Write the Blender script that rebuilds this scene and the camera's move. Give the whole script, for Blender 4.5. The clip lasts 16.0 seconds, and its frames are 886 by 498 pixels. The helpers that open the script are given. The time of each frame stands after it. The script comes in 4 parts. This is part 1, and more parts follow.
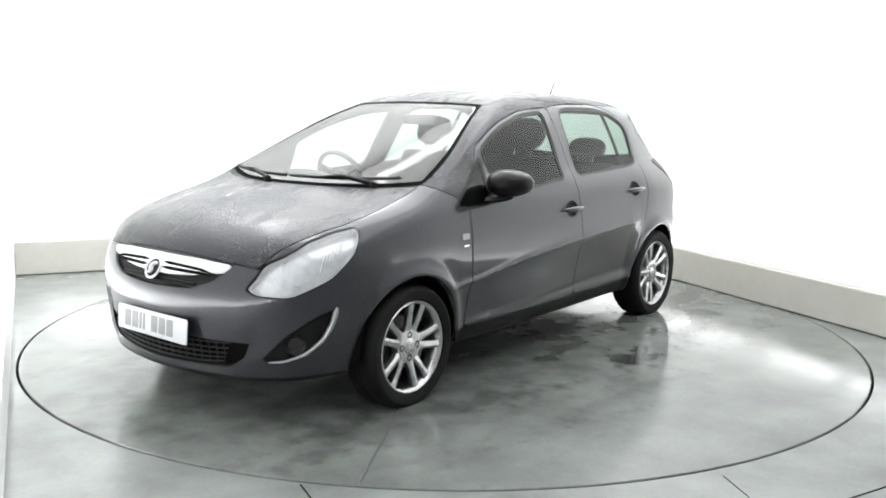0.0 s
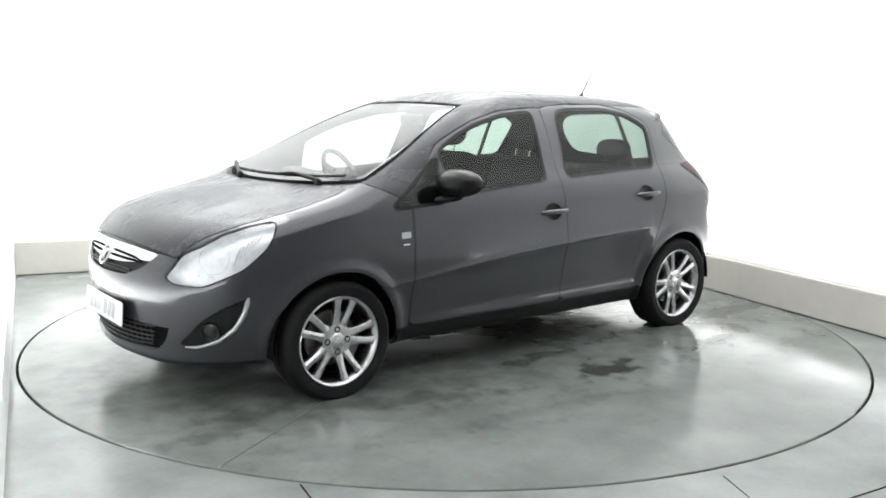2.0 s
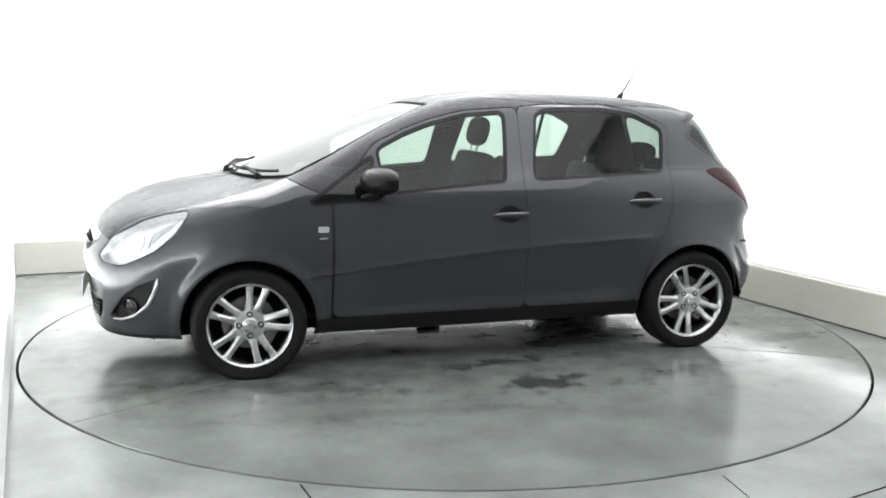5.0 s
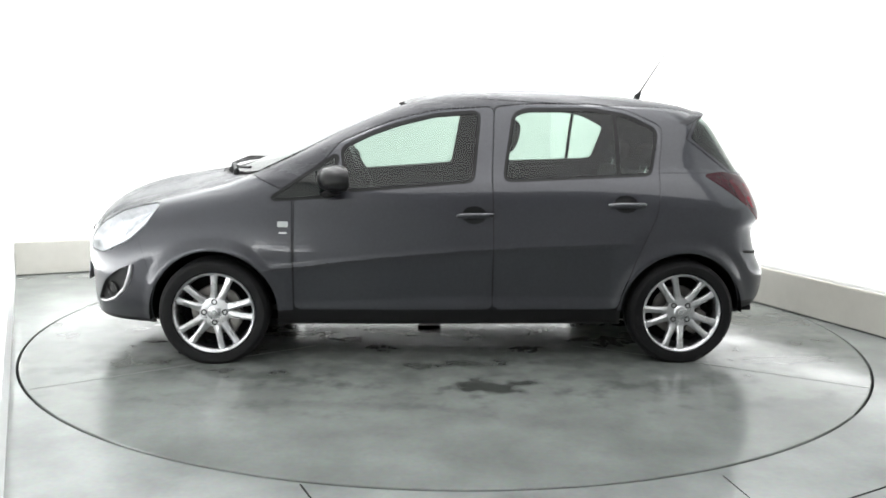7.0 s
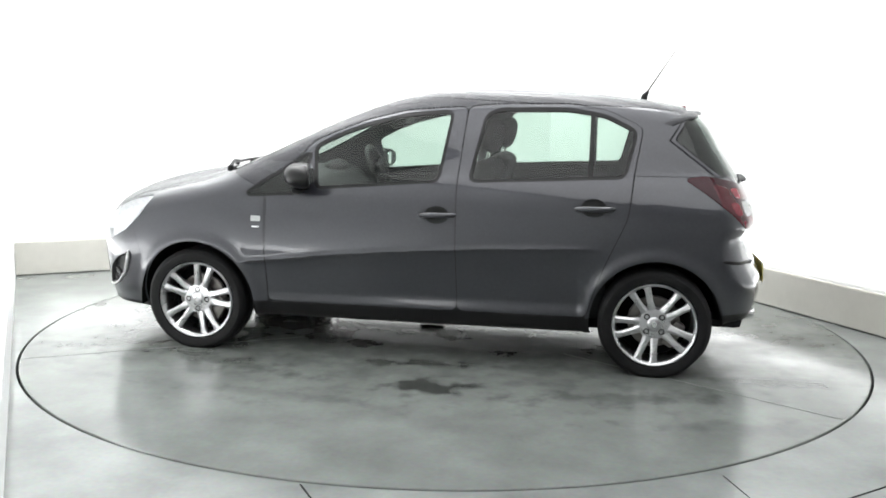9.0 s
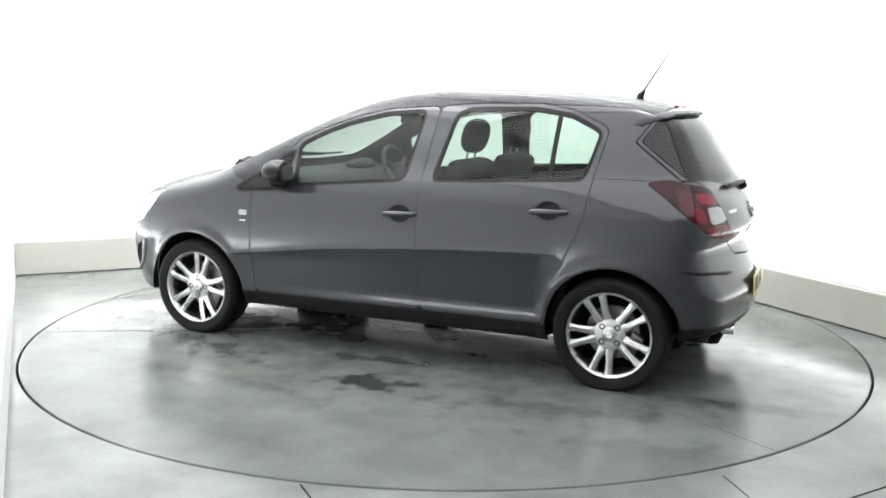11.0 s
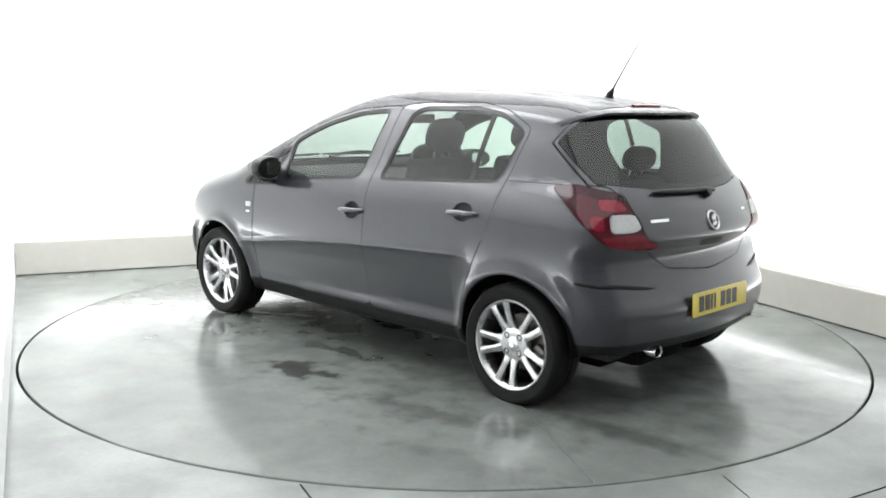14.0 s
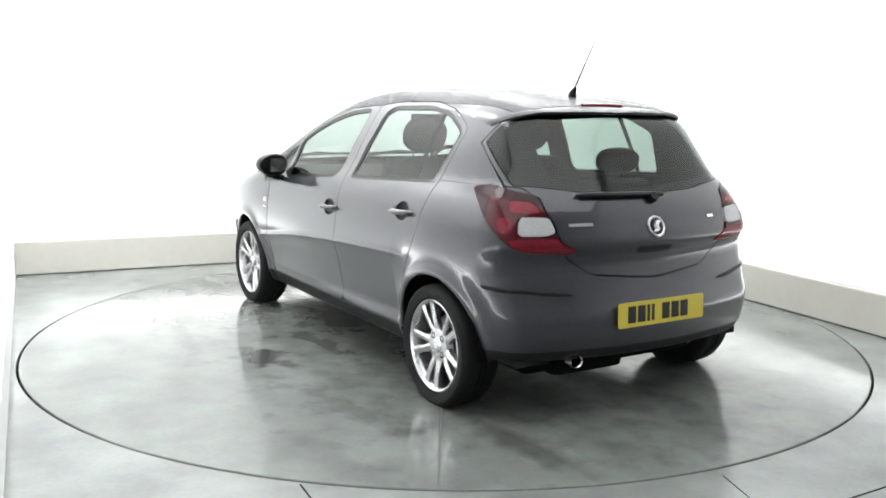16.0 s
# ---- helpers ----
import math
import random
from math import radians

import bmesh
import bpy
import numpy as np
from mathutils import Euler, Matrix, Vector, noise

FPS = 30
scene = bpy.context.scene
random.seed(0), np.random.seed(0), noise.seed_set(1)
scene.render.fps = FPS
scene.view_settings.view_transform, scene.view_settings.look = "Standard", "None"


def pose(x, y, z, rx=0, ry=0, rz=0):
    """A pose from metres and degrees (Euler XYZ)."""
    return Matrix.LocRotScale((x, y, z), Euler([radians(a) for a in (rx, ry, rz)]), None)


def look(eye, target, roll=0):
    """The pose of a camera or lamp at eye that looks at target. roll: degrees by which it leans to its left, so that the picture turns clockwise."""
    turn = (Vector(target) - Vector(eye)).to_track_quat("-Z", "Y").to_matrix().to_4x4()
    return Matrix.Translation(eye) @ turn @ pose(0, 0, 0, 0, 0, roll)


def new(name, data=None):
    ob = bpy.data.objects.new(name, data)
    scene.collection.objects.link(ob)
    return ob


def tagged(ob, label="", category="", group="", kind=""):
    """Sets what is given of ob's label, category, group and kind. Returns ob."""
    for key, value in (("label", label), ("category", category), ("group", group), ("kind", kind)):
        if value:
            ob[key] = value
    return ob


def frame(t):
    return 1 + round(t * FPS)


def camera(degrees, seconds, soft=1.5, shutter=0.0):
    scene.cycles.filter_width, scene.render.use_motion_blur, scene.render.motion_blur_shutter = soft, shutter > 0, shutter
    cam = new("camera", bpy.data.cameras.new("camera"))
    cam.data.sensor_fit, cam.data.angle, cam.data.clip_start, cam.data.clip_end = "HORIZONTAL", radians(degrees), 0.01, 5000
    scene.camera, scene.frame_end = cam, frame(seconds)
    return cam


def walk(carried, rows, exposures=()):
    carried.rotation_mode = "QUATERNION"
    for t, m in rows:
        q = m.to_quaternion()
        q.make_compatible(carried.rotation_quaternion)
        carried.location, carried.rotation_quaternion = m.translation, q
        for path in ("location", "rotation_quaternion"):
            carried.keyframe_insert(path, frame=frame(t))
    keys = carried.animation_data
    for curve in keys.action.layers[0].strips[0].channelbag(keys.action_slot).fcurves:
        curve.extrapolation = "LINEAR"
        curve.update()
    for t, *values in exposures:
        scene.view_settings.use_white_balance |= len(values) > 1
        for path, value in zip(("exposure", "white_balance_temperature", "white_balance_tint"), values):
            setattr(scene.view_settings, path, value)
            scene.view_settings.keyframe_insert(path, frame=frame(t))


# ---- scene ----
cam = camera(52.52, 16.0, 1.7)
EYE = (0.0, -5.513, 1.3775)
AIM = (EYE[0] - 0.0035, EYE[1] + 0.98734, EYE[2] - 0.15873)
walk(cam, [(0.0, look(EYE, AIM, 0.865)), (16.0, look(EYE, AIM, 0.865))])

# ---- world and lights ----
world = bpy.data.worlds.new("studio_air")
scene.world = world
world.use_nodes = True
world.node_tree.nodes["Background"].inputs["Color"].default_value = (0.9, 0.95, 1.0, 1)
world.node_tree.nodes["Background"].inputs["Strength"].default_value = 0.05
scene.view_settings.exposure = 0.28

TURN = 25.3  # the room's turn about the table
ROOM = Matrix.Rotation(radians(TURN), 4, "Z")


def lamp(name, m, w, d, power, color=(0.985, 0.99, 0.992)):
    data = bpy.data.lights.new(name, "AREA")
    data.shape, data.size, data.size_y, data.energy, data.color = "RECTANGLE", w, d, power, color
    ob = new(name, data)
    ob.matrix_world = ROOM @ m
    return ob


# two wide diffusers under the ceiling, out of view
lamp("ceiling_diffuser", pose(0, 0.75, 3.98), 4.5, 3.4, 118)
lamp("ceiling_diffuser", pose(0, -2.9, 3.98), 4.5, 3.6, 78)
# unseen lamps added to brighten the walls: strips above, weaker ones near the skirting
for lx, s, high, low in ((-2.40, 1, 54, 30), (2.34, -1, 54, 14)):
    lamp("wall_strip", pose(lx + 0.9 * s, 0.75, 3.85, 0, 36 * s, 0), 1.0, 3.4, high)
    lamp("wall_washer", pose(lx, -0.4, 0.31, 0, 158 * s, 0), 0.10, 5.5, low)
lamp("wall_strip", pose(0, 1.8, 3.85, 36, 0, 0), 4.4, 1.0, 74)
lamp("wall_washer", pose(0, 2.63, 0.31, 158, 0, 0), 4.5, 0.10, 14)


# ---- materials ----
def nodes_of(name):
    m = bpy.data.materials.new(name)
    m.use_nodes = True
    nt = m.node_tree
    return m, nt, nt.nodes["Principled BSDF"]


def plain(name, color, rough=0.5, metal=0.0, coat=0.0, bump=0.0, scale=60.0, vary=0.12, spec=0.5):
    """A material with grain: colour and roughness vary a little at two scales."""
    m, nt, b = nodes_of(name)
    b.inputs["Metallic"].default_value, b.inputs["Coat Weight"].default_value, b.inputs["Coat Roughness"].default_value = metal, coat, 0.03
    b.inputs["Specular IOR Level"].default_value = spec
    tc = nt.nodes.new("ShaderNodeTexCoord")
    fine, wide = nt.nodes.new("ShaderNodeTexNoise"), nt.nodes.new("ShaderNodeTexNoise")
    fine.inputs["Scale"].default_value, wide.inputs["Scale"].default_value = scale, scale / 14
    mix = nt.nodes.new("ShaderNodeMath")
    mix.operation = "ADD"
    ramp = nt.nodes.new("ShaderNodeMapRange")
    ramp.inputs["From Min"].default_value, ramp.inputs["From Max"].default_value = 0.6, 1.4
    ramp.inputs["To Min"].default_value, ramp.inputs["To Max"].default_value = 1 - vary, 1 + vary
    scl = nt.nodes.new("ShaderNodeVectorMath")
    scl.operation = "SCALE"
    scl.inputs[0].default_value = color
    rr = nt.nodes.new("ShaderNodeMath")
    rr.operation = "MULTIPLY"
    rr.inputs[1].default_value = rough
    for n in (fine, wide):
        nt.links.new(tc.outputs["Object"], n.inputs["Vector"])
    nt.links.new(fine.outputs["Fac"], mix.inputs[0])
    nt.links.new(wide.outputs["Fac"], mix.inputs[1])
    nt.links.new(mix.outputs[0], ramp.inputs["Value"])
    nt.links.new(ramp.outputs[0], scl.inputs["Scale"])
    nt.links.new(scl.outputs[0], b.inputs["Base Color"])
    nt.links.new(ramp.outputs[0], rr.inputs[0])
    nt.links.new(rr.outputs[0], b.inputs["Roughness"])
    if bump:
        bn = nt.nodes.new("ShaderNodeBump")
        bn.inputs["Strength"].default_value, bn.inputs["Distance"].default_value = bump, 0.004
        nt.links.new(fine.outputs["Fac"], bn.inputs["Height"])
        nt.links.new(bn.outputs["Normal"], b.inputs["Normal"])
    return m


def glass(name, tint, gloss=0.06, rough=0.02):
    """A tinted pane: part of the light passes straight through, the rest is gloss."""
    m, nt, b = nodes_of(name)
    out = nt.nodes["Material Output"]
    nt.nodes.remove(b)
    gl, tr, mx, lw, pw, fr = (nt.nodes.new(k) for k in ("ShaderNodeBsdfGlossy", "ShaderNodeBsdfTransparent", "ShaderNodeMixShader", "ShaderNodeLayerWeight", "ShaderNodeMath", "ShaderNodeMath"))
    tr.inputs["Color"].default_value = (*tint, 1)
    gl.inputs["Roughness"].default_value = rough
    lw.inputs["Blend"].default_value = 0.5
    pw.operation, pw.inputs[1].default_value = "POWER", 5.0
    fr.operation, fr.inputs[1].default_value, fr.inputs[2].default_value = "MULTIPLY_ADD", 0.93, gloss
    nt.links.new(lw.outputs["Facing"], pw.inputs[0])
    nt.links.new(pw.outputs[0], fr.inputs[0])
    nt.links.new(fr.outputs[0], mx.inputs[0])
    nt.links.new(tr.outputs[0], mx.inputs[1])
    nt.links.new(gl.outputs[0], mx.inputs[2])
    nt.links.new(mx.outputs[0], out.inputs["Surface"])
    return m


def droplets(m, relief=0.5, streak=0.3):
    """Beads of water: small domes that break up the gloss, thicker in some places than in others."""
    nt, b = m.node_tree, m.node_tree.nodes["Principled BSDF"]
    tc = nt.nodes.new("ShaderNodeTexCoord")
    cell, patch = nt.nodes.new("ShaderNodeTexVoronoi"), nt.nodes.new("ShaderNodeTexNoise")
    cell.inputs["Scale"].default_value, patch.inputs["Scale"].default_value, patch.inputs["Detail"].default_value = 105, 5, 5
    dome = nt.nodes.new("ShaderNodeMapRange")
    dome.inputs["From Min"].default_value, dome.inputs["From Max"].default_value = 0.45, 0.1
    amount = nt.nodes.new("ShaderNodeMapRange")
    amount.inputs["From Min"].default_value, amount.inputs["From Max"].default_value = 0.35, 0.62
    amount.inputs["To Min"].default_value, amount.inputs["To Max"].default_value = 1.0, 0.12
    mul = nt.nodes.new("ShaderNodeMath")
    mul.operation = "MULTIPLY"
    bn = nt.nodes.new("ShaderNodeBump")
    bn.inputs["Strength"].default_value, bn.inputs["Distance"].default_value = relief, 0.003
    run = nt.nodes.new("ShaderNodeMapping")
    run.inputs["Scale"].default_value = (0.35, 1.5, 1.0)
    nt.links.new(tc.outputs["Object"], run.inputs["Vector"])
    nt.links.new(tc.outputs["Object"], cell.inputs["Vector"])
    nt.links.new(run.outputs[0], patch.inputs["Vector"])
    film_of_water = nt.nodes.new("ShaderNodeMapRange")
    film_of_water.inputs["From Min"].default_value, film_of_water.inputs["From Max"].default_value = 0.44, 0.58
    film_of_water.inputs["To Min"].default_value, film_of_water.inputs["To Max"].default_value = streak, 0.05
    nt.links.new(patch.outputs["Fac"], film_of_water.inputs["Value"])
    nt.links.new(film_of_water.outputs[0], b.inputs["Coat Roughness"])
    nt.links.new(cell.outputs["Distance"], dome.inputs["Value"])
    nt.links.new(patch.outputs["Fac"], amount.inputs["Value"])
    nt.links.new(dome.outputs[0], mul.inputs[0])
    nt.links.new(amount.outputs[0], mul.inputs[1])
    nt.links.new(mul.outputs[0], bn.inputs["Height"])
    nt.links.new(bn.outputs["Normal"], b.inputs["Normal"])
    nt.links.new(bn.outputs["Normal"], b.inputs["Coat Normal"])
    return m


PAINT = plain("metallic_grey_paint", (0.033, 0.0345, 0.0425), 0.34, 0.5, 1.0, 0, 900, 0.1)
WET_PAINT = droplets(plain("wet_grey_paint", (0.026, 0.0265, 0.032), 0.55, 0.5, 0.4, 0, 60, 0.25), 0.8, 0.35)
BONNET_PAINT = droplets(plain("streaked_wet_grey_paint", (0.026, 0.027, 0.033), 0.5, 0.5, 0.5, 0, 40, 0.3), 0.9, 0.38)
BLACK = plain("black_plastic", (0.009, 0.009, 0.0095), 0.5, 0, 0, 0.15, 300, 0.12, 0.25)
GLOSS_BLACK = plain("gloss_black_trim", (0.006, 0.006, 0.0065), 0.3, 0, 0, 0, 100, 0.12, 0.3)
DARK = plain("dark_cavity", (0.005, 0.005, 0.005), 0.95, 0, 0, 0, 60, 0.12, 0.08)
RUBBER = plain("tyre_rubber", (0.006, 0.006, 0.0065), 0.7, 0, 0, 0.2, 200, 0.12, 0.25)
ALLOY = plain("silver_alloy", (0.60, 0.60, 0.615), 0.28, 1.0, 0.0, 0.05, 300, 0.06)
CHROME = plain("chrome", (0.8, 0.8, 0.81), 0.1, 1.0, 0, 0, 50, 0.04)
SATIN = plain("satin_silver_trim", (0.42, 0.42, 0.43), 0.35, 0.8, 0, 0, 80, 0.08)
STEEL = plain("brake_steel", (0.22, 0.21, 0.2), 0.45, 0.9, 0, 0.2, 200)
FABRIC = plain("dark_seat_fabric", (0.02, 0.02, 0.022), 0.95, 0, 0, 0, 40, 0.2, 0.2)
TRIM = plain("dark_interior_trim", (0.02, 0.0205, 0.022), 0.8, 0, 0, 0, 30, 0.12, 0.2)
GREY_TRIM = plain("light_interior_trim", (0.3, 0.3, 0.29), 0.85, 0, 0, 0, 30)
CLEAR = glass("windscreen_glass", (0.74, 0.80, 0.77), 0.075, 0.05)
TINTED = glass("tinted_window_glass", (0.60, 0.69, 0.64), 0.042)
PRIVACY = glass("rear_window_glass", (0.38, 0.44, 0.41), 0.05)
LENS = glass("clear_lamp_lens", (0.96, 0.97, 0.98), 0.06)
REFLECTOR = plain("lamp_reflector", (0.80, 0.81, 0.83), 0.32, 0.4, 0, 0.5, 30, 0.2)
RED = plain("red_lamp_lens", (0.175, 0.004, 0.016), 0.12, 0, 0, 0, 70, 0.35, 0.4)
MID_RED = plain("deep_red_lens", (0.06, 0.003, 0.008), 0.08, 0, 0, 0, 90, 0.3, 0.4)
DARK_RED = plain("smoked_red_lens", (0.03, 0.003, 0.007), 0.1, 0, 0, 0, 90, 0.3, 0.3)
LENS_WHITE = plain("white_lamp_lens", (0.42, 0.43, 0.43), 0.2, 0, 0.4, 0, 90)
YELLOW = plain("yellow_plate", (0.62, 0.50, 0.05), 0.35, 0, 0.2, 0, 200, 0.04)
WHITE_PLATE = plain("white_plate", (0.52, 0.53, 0.55), 0.35, 0, 0.2, 0, 200, 0.04)
# paler than ink: glare on the front plate is put into the colour
GLARE_INK = plain("glare_paled_characters", (0.22, 0.22, 0.225), 0.4)
INK = plain("black_characters", (0.01, 0.01, 0.01), 0.4)
WALL = plain("white_wall_paint", (0.86, 0.87, 0.865), 0.65, 0, 0, 0.05, 30, 0.02)
SKIRT = plain("cream_skirting_paint", (0.50, 0.49, 0.45), 0.5, 0, 0, 0.1, 14, 0.05)


def concrete(name, color, wet, spots=()):
    """Polished, damp concrete: broad stains, fine grain, gloss that breaks up where it dries."""
    m, nt, b = nodes_of(name)
    tc = nt.nodes.new("ShaderNodeTexCoord")
    big, mid, fine, streak = (nt.nodes.new("ShaderNodeTexNoise") for _ in range(4))
    for n, sc, det in ((big, 0.7, 4), (mid, 2.6, 6), (fine, 45, 5), (streak, 1.3, 5)):
        n.inputs["Scale"].default_value, n.inputs["Detail"].default_value = sc, det
        nt.links.new(tc.outputs["Object"], n.inputs["Vector"])
    mp = nt.nodes.new("ShaderNodeMapping")
    mp.inputs["Scale"].default_value = (0.5, 3.2, 1)
    nt.links.new(tc.outputs["Object"], mp.inputs["Vector"])
    nt.links.new(mp.outputs[0], streak.inputs["Vector"])
    stain = nt.nodes.new("ShaderNodeMapRange")
    stain.inputs["From Min"].default_value, stain.inputs["From Max"].default_value = 0.35, 0.68
    nt.links.new(mid.outputs["Fac"], stain.inputs["Value"])
    ramp = nt.nodes.new("ShaderNodeMix")
    ramp.data_type = "RGBA"
    ramp.inputs["A"].default_value = (*[c * 0.8 for c in color], 1)
    ramp.inputs["B"].default_value = (*[min(c * 1.14, 0.9) for c in color], 1)
    nt.links.new(stain.outputs[0], ramp.inputs["Factor"])
    grain = nt.nodes.new("ShaderNodeMix")
    grain.data_type, grain.blend_type = "RGBA", "MULTIPLY"
    grain.inputs["Factor"].default_value = 0.25
    nt.links.new(ramp.outputs["Result"], grain.inputs["A"])
    nt.links.new(fine.outputs["Color"], grain.inputs["B"])
    last = grain.outputs["Result"]
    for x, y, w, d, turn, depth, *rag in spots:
        # a dark spot with a ragged edge: wet marks, and the car's painted shade
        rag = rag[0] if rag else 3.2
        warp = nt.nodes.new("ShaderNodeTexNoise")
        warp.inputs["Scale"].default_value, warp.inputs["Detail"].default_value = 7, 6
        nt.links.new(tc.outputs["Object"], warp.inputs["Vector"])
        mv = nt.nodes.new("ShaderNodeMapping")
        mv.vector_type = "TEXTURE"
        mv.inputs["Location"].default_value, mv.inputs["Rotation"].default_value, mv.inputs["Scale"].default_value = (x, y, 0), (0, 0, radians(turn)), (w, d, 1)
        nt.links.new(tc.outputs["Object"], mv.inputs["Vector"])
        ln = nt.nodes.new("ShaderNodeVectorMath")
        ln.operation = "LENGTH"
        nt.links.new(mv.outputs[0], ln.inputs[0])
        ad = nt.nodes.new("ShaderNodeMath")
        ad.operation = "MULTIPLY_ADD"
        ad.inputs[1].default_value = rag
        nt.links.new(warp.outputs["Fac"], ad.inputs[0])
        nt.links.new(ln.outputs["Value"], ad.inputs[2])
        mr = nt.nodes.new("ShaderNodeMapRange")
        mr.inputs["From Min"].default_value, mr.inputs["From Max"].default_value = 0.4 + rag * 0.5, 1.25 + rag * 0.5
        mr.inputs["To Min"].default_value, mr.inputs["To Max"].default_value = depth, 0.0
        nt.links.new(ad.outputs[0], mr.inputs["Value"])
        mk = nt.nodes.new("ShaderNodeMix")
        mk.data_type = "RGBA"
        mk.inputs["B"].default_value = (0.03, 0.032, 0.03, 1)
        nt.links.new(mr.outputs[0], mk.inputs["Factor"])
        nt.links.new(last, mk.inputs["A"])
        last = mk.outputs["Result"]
    nt.links.new(last, b.inputs["Base Color"])
    rough = nt.nodes.new("ShaderNodeMapRange")
    rough.inputs["From Min"].default_value, rough.inputs["From Max"].default_value = 0.42, 0.6
    rough.inputs["To Min"].default_value, rough.inputs["To Max"].default_value = wet, wet + 0.1
    nt.links.new(streak.outputs["Fac"], rough.inputs["Value"])
    nt.links.new(rough.outputs[0], b.inputs["Roughness"])
    bn = nt.nodes.new("ShaderNodeBump")
    bn.inputs["Strength"].default_value, bn.inputs["Distance"].default_value = 0.12, 0.01
    nt.links.new(mid.outputs["Fac"], bn.inputs["Height"])
    nt.links.new(bn.outputs["Normal"], b.inputs["Normal"])
    b.inputs["IOR"].default_value = 1.5
    return m


FLOOR = concrete("damp_concrete", (0.225, 0.242, 0.233), 0.17)
CEILING = plain("grey_ceiling_paint", (0.45, 0.45, 0.45), 0.8, 0, 0, 0.1, 20, 0.05)
# the 2.1 by 1.05 spot paints the car's shade and reflection into the damp
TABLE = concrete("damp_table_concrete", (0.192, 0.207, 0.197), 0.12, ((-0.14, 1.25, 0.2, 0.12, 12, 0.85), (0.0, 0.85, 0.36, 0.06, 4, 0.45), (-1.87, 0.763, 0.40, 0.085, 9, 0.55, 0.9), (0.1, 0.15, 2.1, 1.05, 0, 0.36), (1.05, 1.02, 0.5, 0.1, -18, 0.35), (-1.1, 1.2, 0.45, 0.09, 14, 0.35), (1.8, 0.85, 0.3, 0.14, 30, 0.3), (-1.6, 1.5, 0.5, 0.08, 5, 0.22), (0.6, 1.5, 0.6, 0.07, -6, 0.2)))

# ---- body field (car space: x forward, y left, z up, origin between the axles on the ground) ----
def spline(*knots):
    xs, ys = np.array([k[0] for k in knots], float), np.array([k[1] for k in knots], float)
    d = np.diff(ys) / np.diff(xs)
    m = np.empty_like(ys)
    m[0], m[-1] = d[0], d[-1]
    h = np.diff(xs)
    m[1:-1] = (d[:-1] * h[1:] + d[1:] * h[:-1]) / (h[1:] + h[:-1])

    def f(x):
        x = np.asarray(x, float)
        i = np.clip(np.searchsorted(xs, x) - 1, 0, len(xs) - 2)
        t = (x - xs[i]) / h[i]
        c = np.clip(t, 0, 1)
        v = ((1 + 2 * c) * (1 - c) ** 2 * ys[i] + c * (1 - c) ** 2 * h[i] * m[i]
             + c * c * (3 - 2 * c) * ys[i + 1] + c * c * (c - 1) * h[i] * m[i + 1])
        return v + np.where(t < 0, t * h[i] * m[i], 0) + np.where(t > 1, (t - 1) * h[i] * m[i + 1], 0)
    return f


HUB_X, HUB_Z, ARCH = 1.2555, 0.276, 0.334
top_line = spline((-2.1, 1.0), (-1.7, 1.27), (-1.5, 1.358), (-1.3, 1.405), (-1.03, 1.441), (-0.7, 1.466), (-0.37, 1.473), (-0.04, 1.458),
                  (0.16, 1.423), (0.4, 1.343), (0.7, 1.215), (1.0, 1.09), (1.18, 1.018), (1.3, 0.985), (1.5, 0.952), (1.69, 0.912),
                  (1.86, 0.85), (1.98, 0.775), (2.1, 0.66))
crown = spline((-1.9, 0.12), (-1.3, 0.09), (-0.4, 0.135), (0.1, 0.105), (0.35, 0.09), (0.6, 0.085), (0.9, 0.11), (1.1, 0.13), (1.3, 0.13), (1.6, 0.18), (2.0, 0.2))
half_width = spline((-2.0, 0.67), (-1.8, 0.745), (-1.6, 0.80), (-1.25, 0.842), (-0.8, 0.846), (0, 0.856), (0.8, 0.853), (1.25, 0.845), (1.6, 0.80), (1.8, 0.75), (2.05, 0.66))
side_line = spline((0.1, -0.15), (0.2, -0.088), (0.28, -0.05), (0.4, -0.024), (0.52, -0.008), (0.6, 0.0), (0.68, -0.001), (0.8, -0.012), (0.9, -0.032),
                   (0.97, -0.062), (1.03, -0.1), (1.2, -0.185), (1.3, -0.24), (1.45, -0.34))
nose_line = spline((0.1, 1.90), (0.17, 2.015), (0.25, 2.045), (0.38, 2.064), (0.5, 2.076), (0.57, 2.076), (0.64, 2.058), (0.7, 2.03), (0.78, 1.99), (0.9, 1.88))
tail_line = spline((0.1, -1.70), (0.18, -1.765), (0.27, -1.82), (0.4, -1.862), (0.49, -1.86), (0.54, -1.835), (0.62, -1.803), (0.735, -1.79), (0.775, -1.81), (0.88, -1.785),
                   (0.96, -1.745), (1.05, -1.685), (1.2, -1.59), (1.35, -1.495), (1.45, -1.42))


crease = spline((-1.2, 0.665), (-1.0, 0.66), (-0.6, 0.646), (-0.2, 0.626), (0.25, 0.59), (0.55, 0.56), (0.8, 0.526), (1.0, 0.506))


def smax(a, b, k):
    h = np.maximum(k - np.abs(a - b), 0) / k
    return np.maximum(a, b) + h * h * k * 0.25


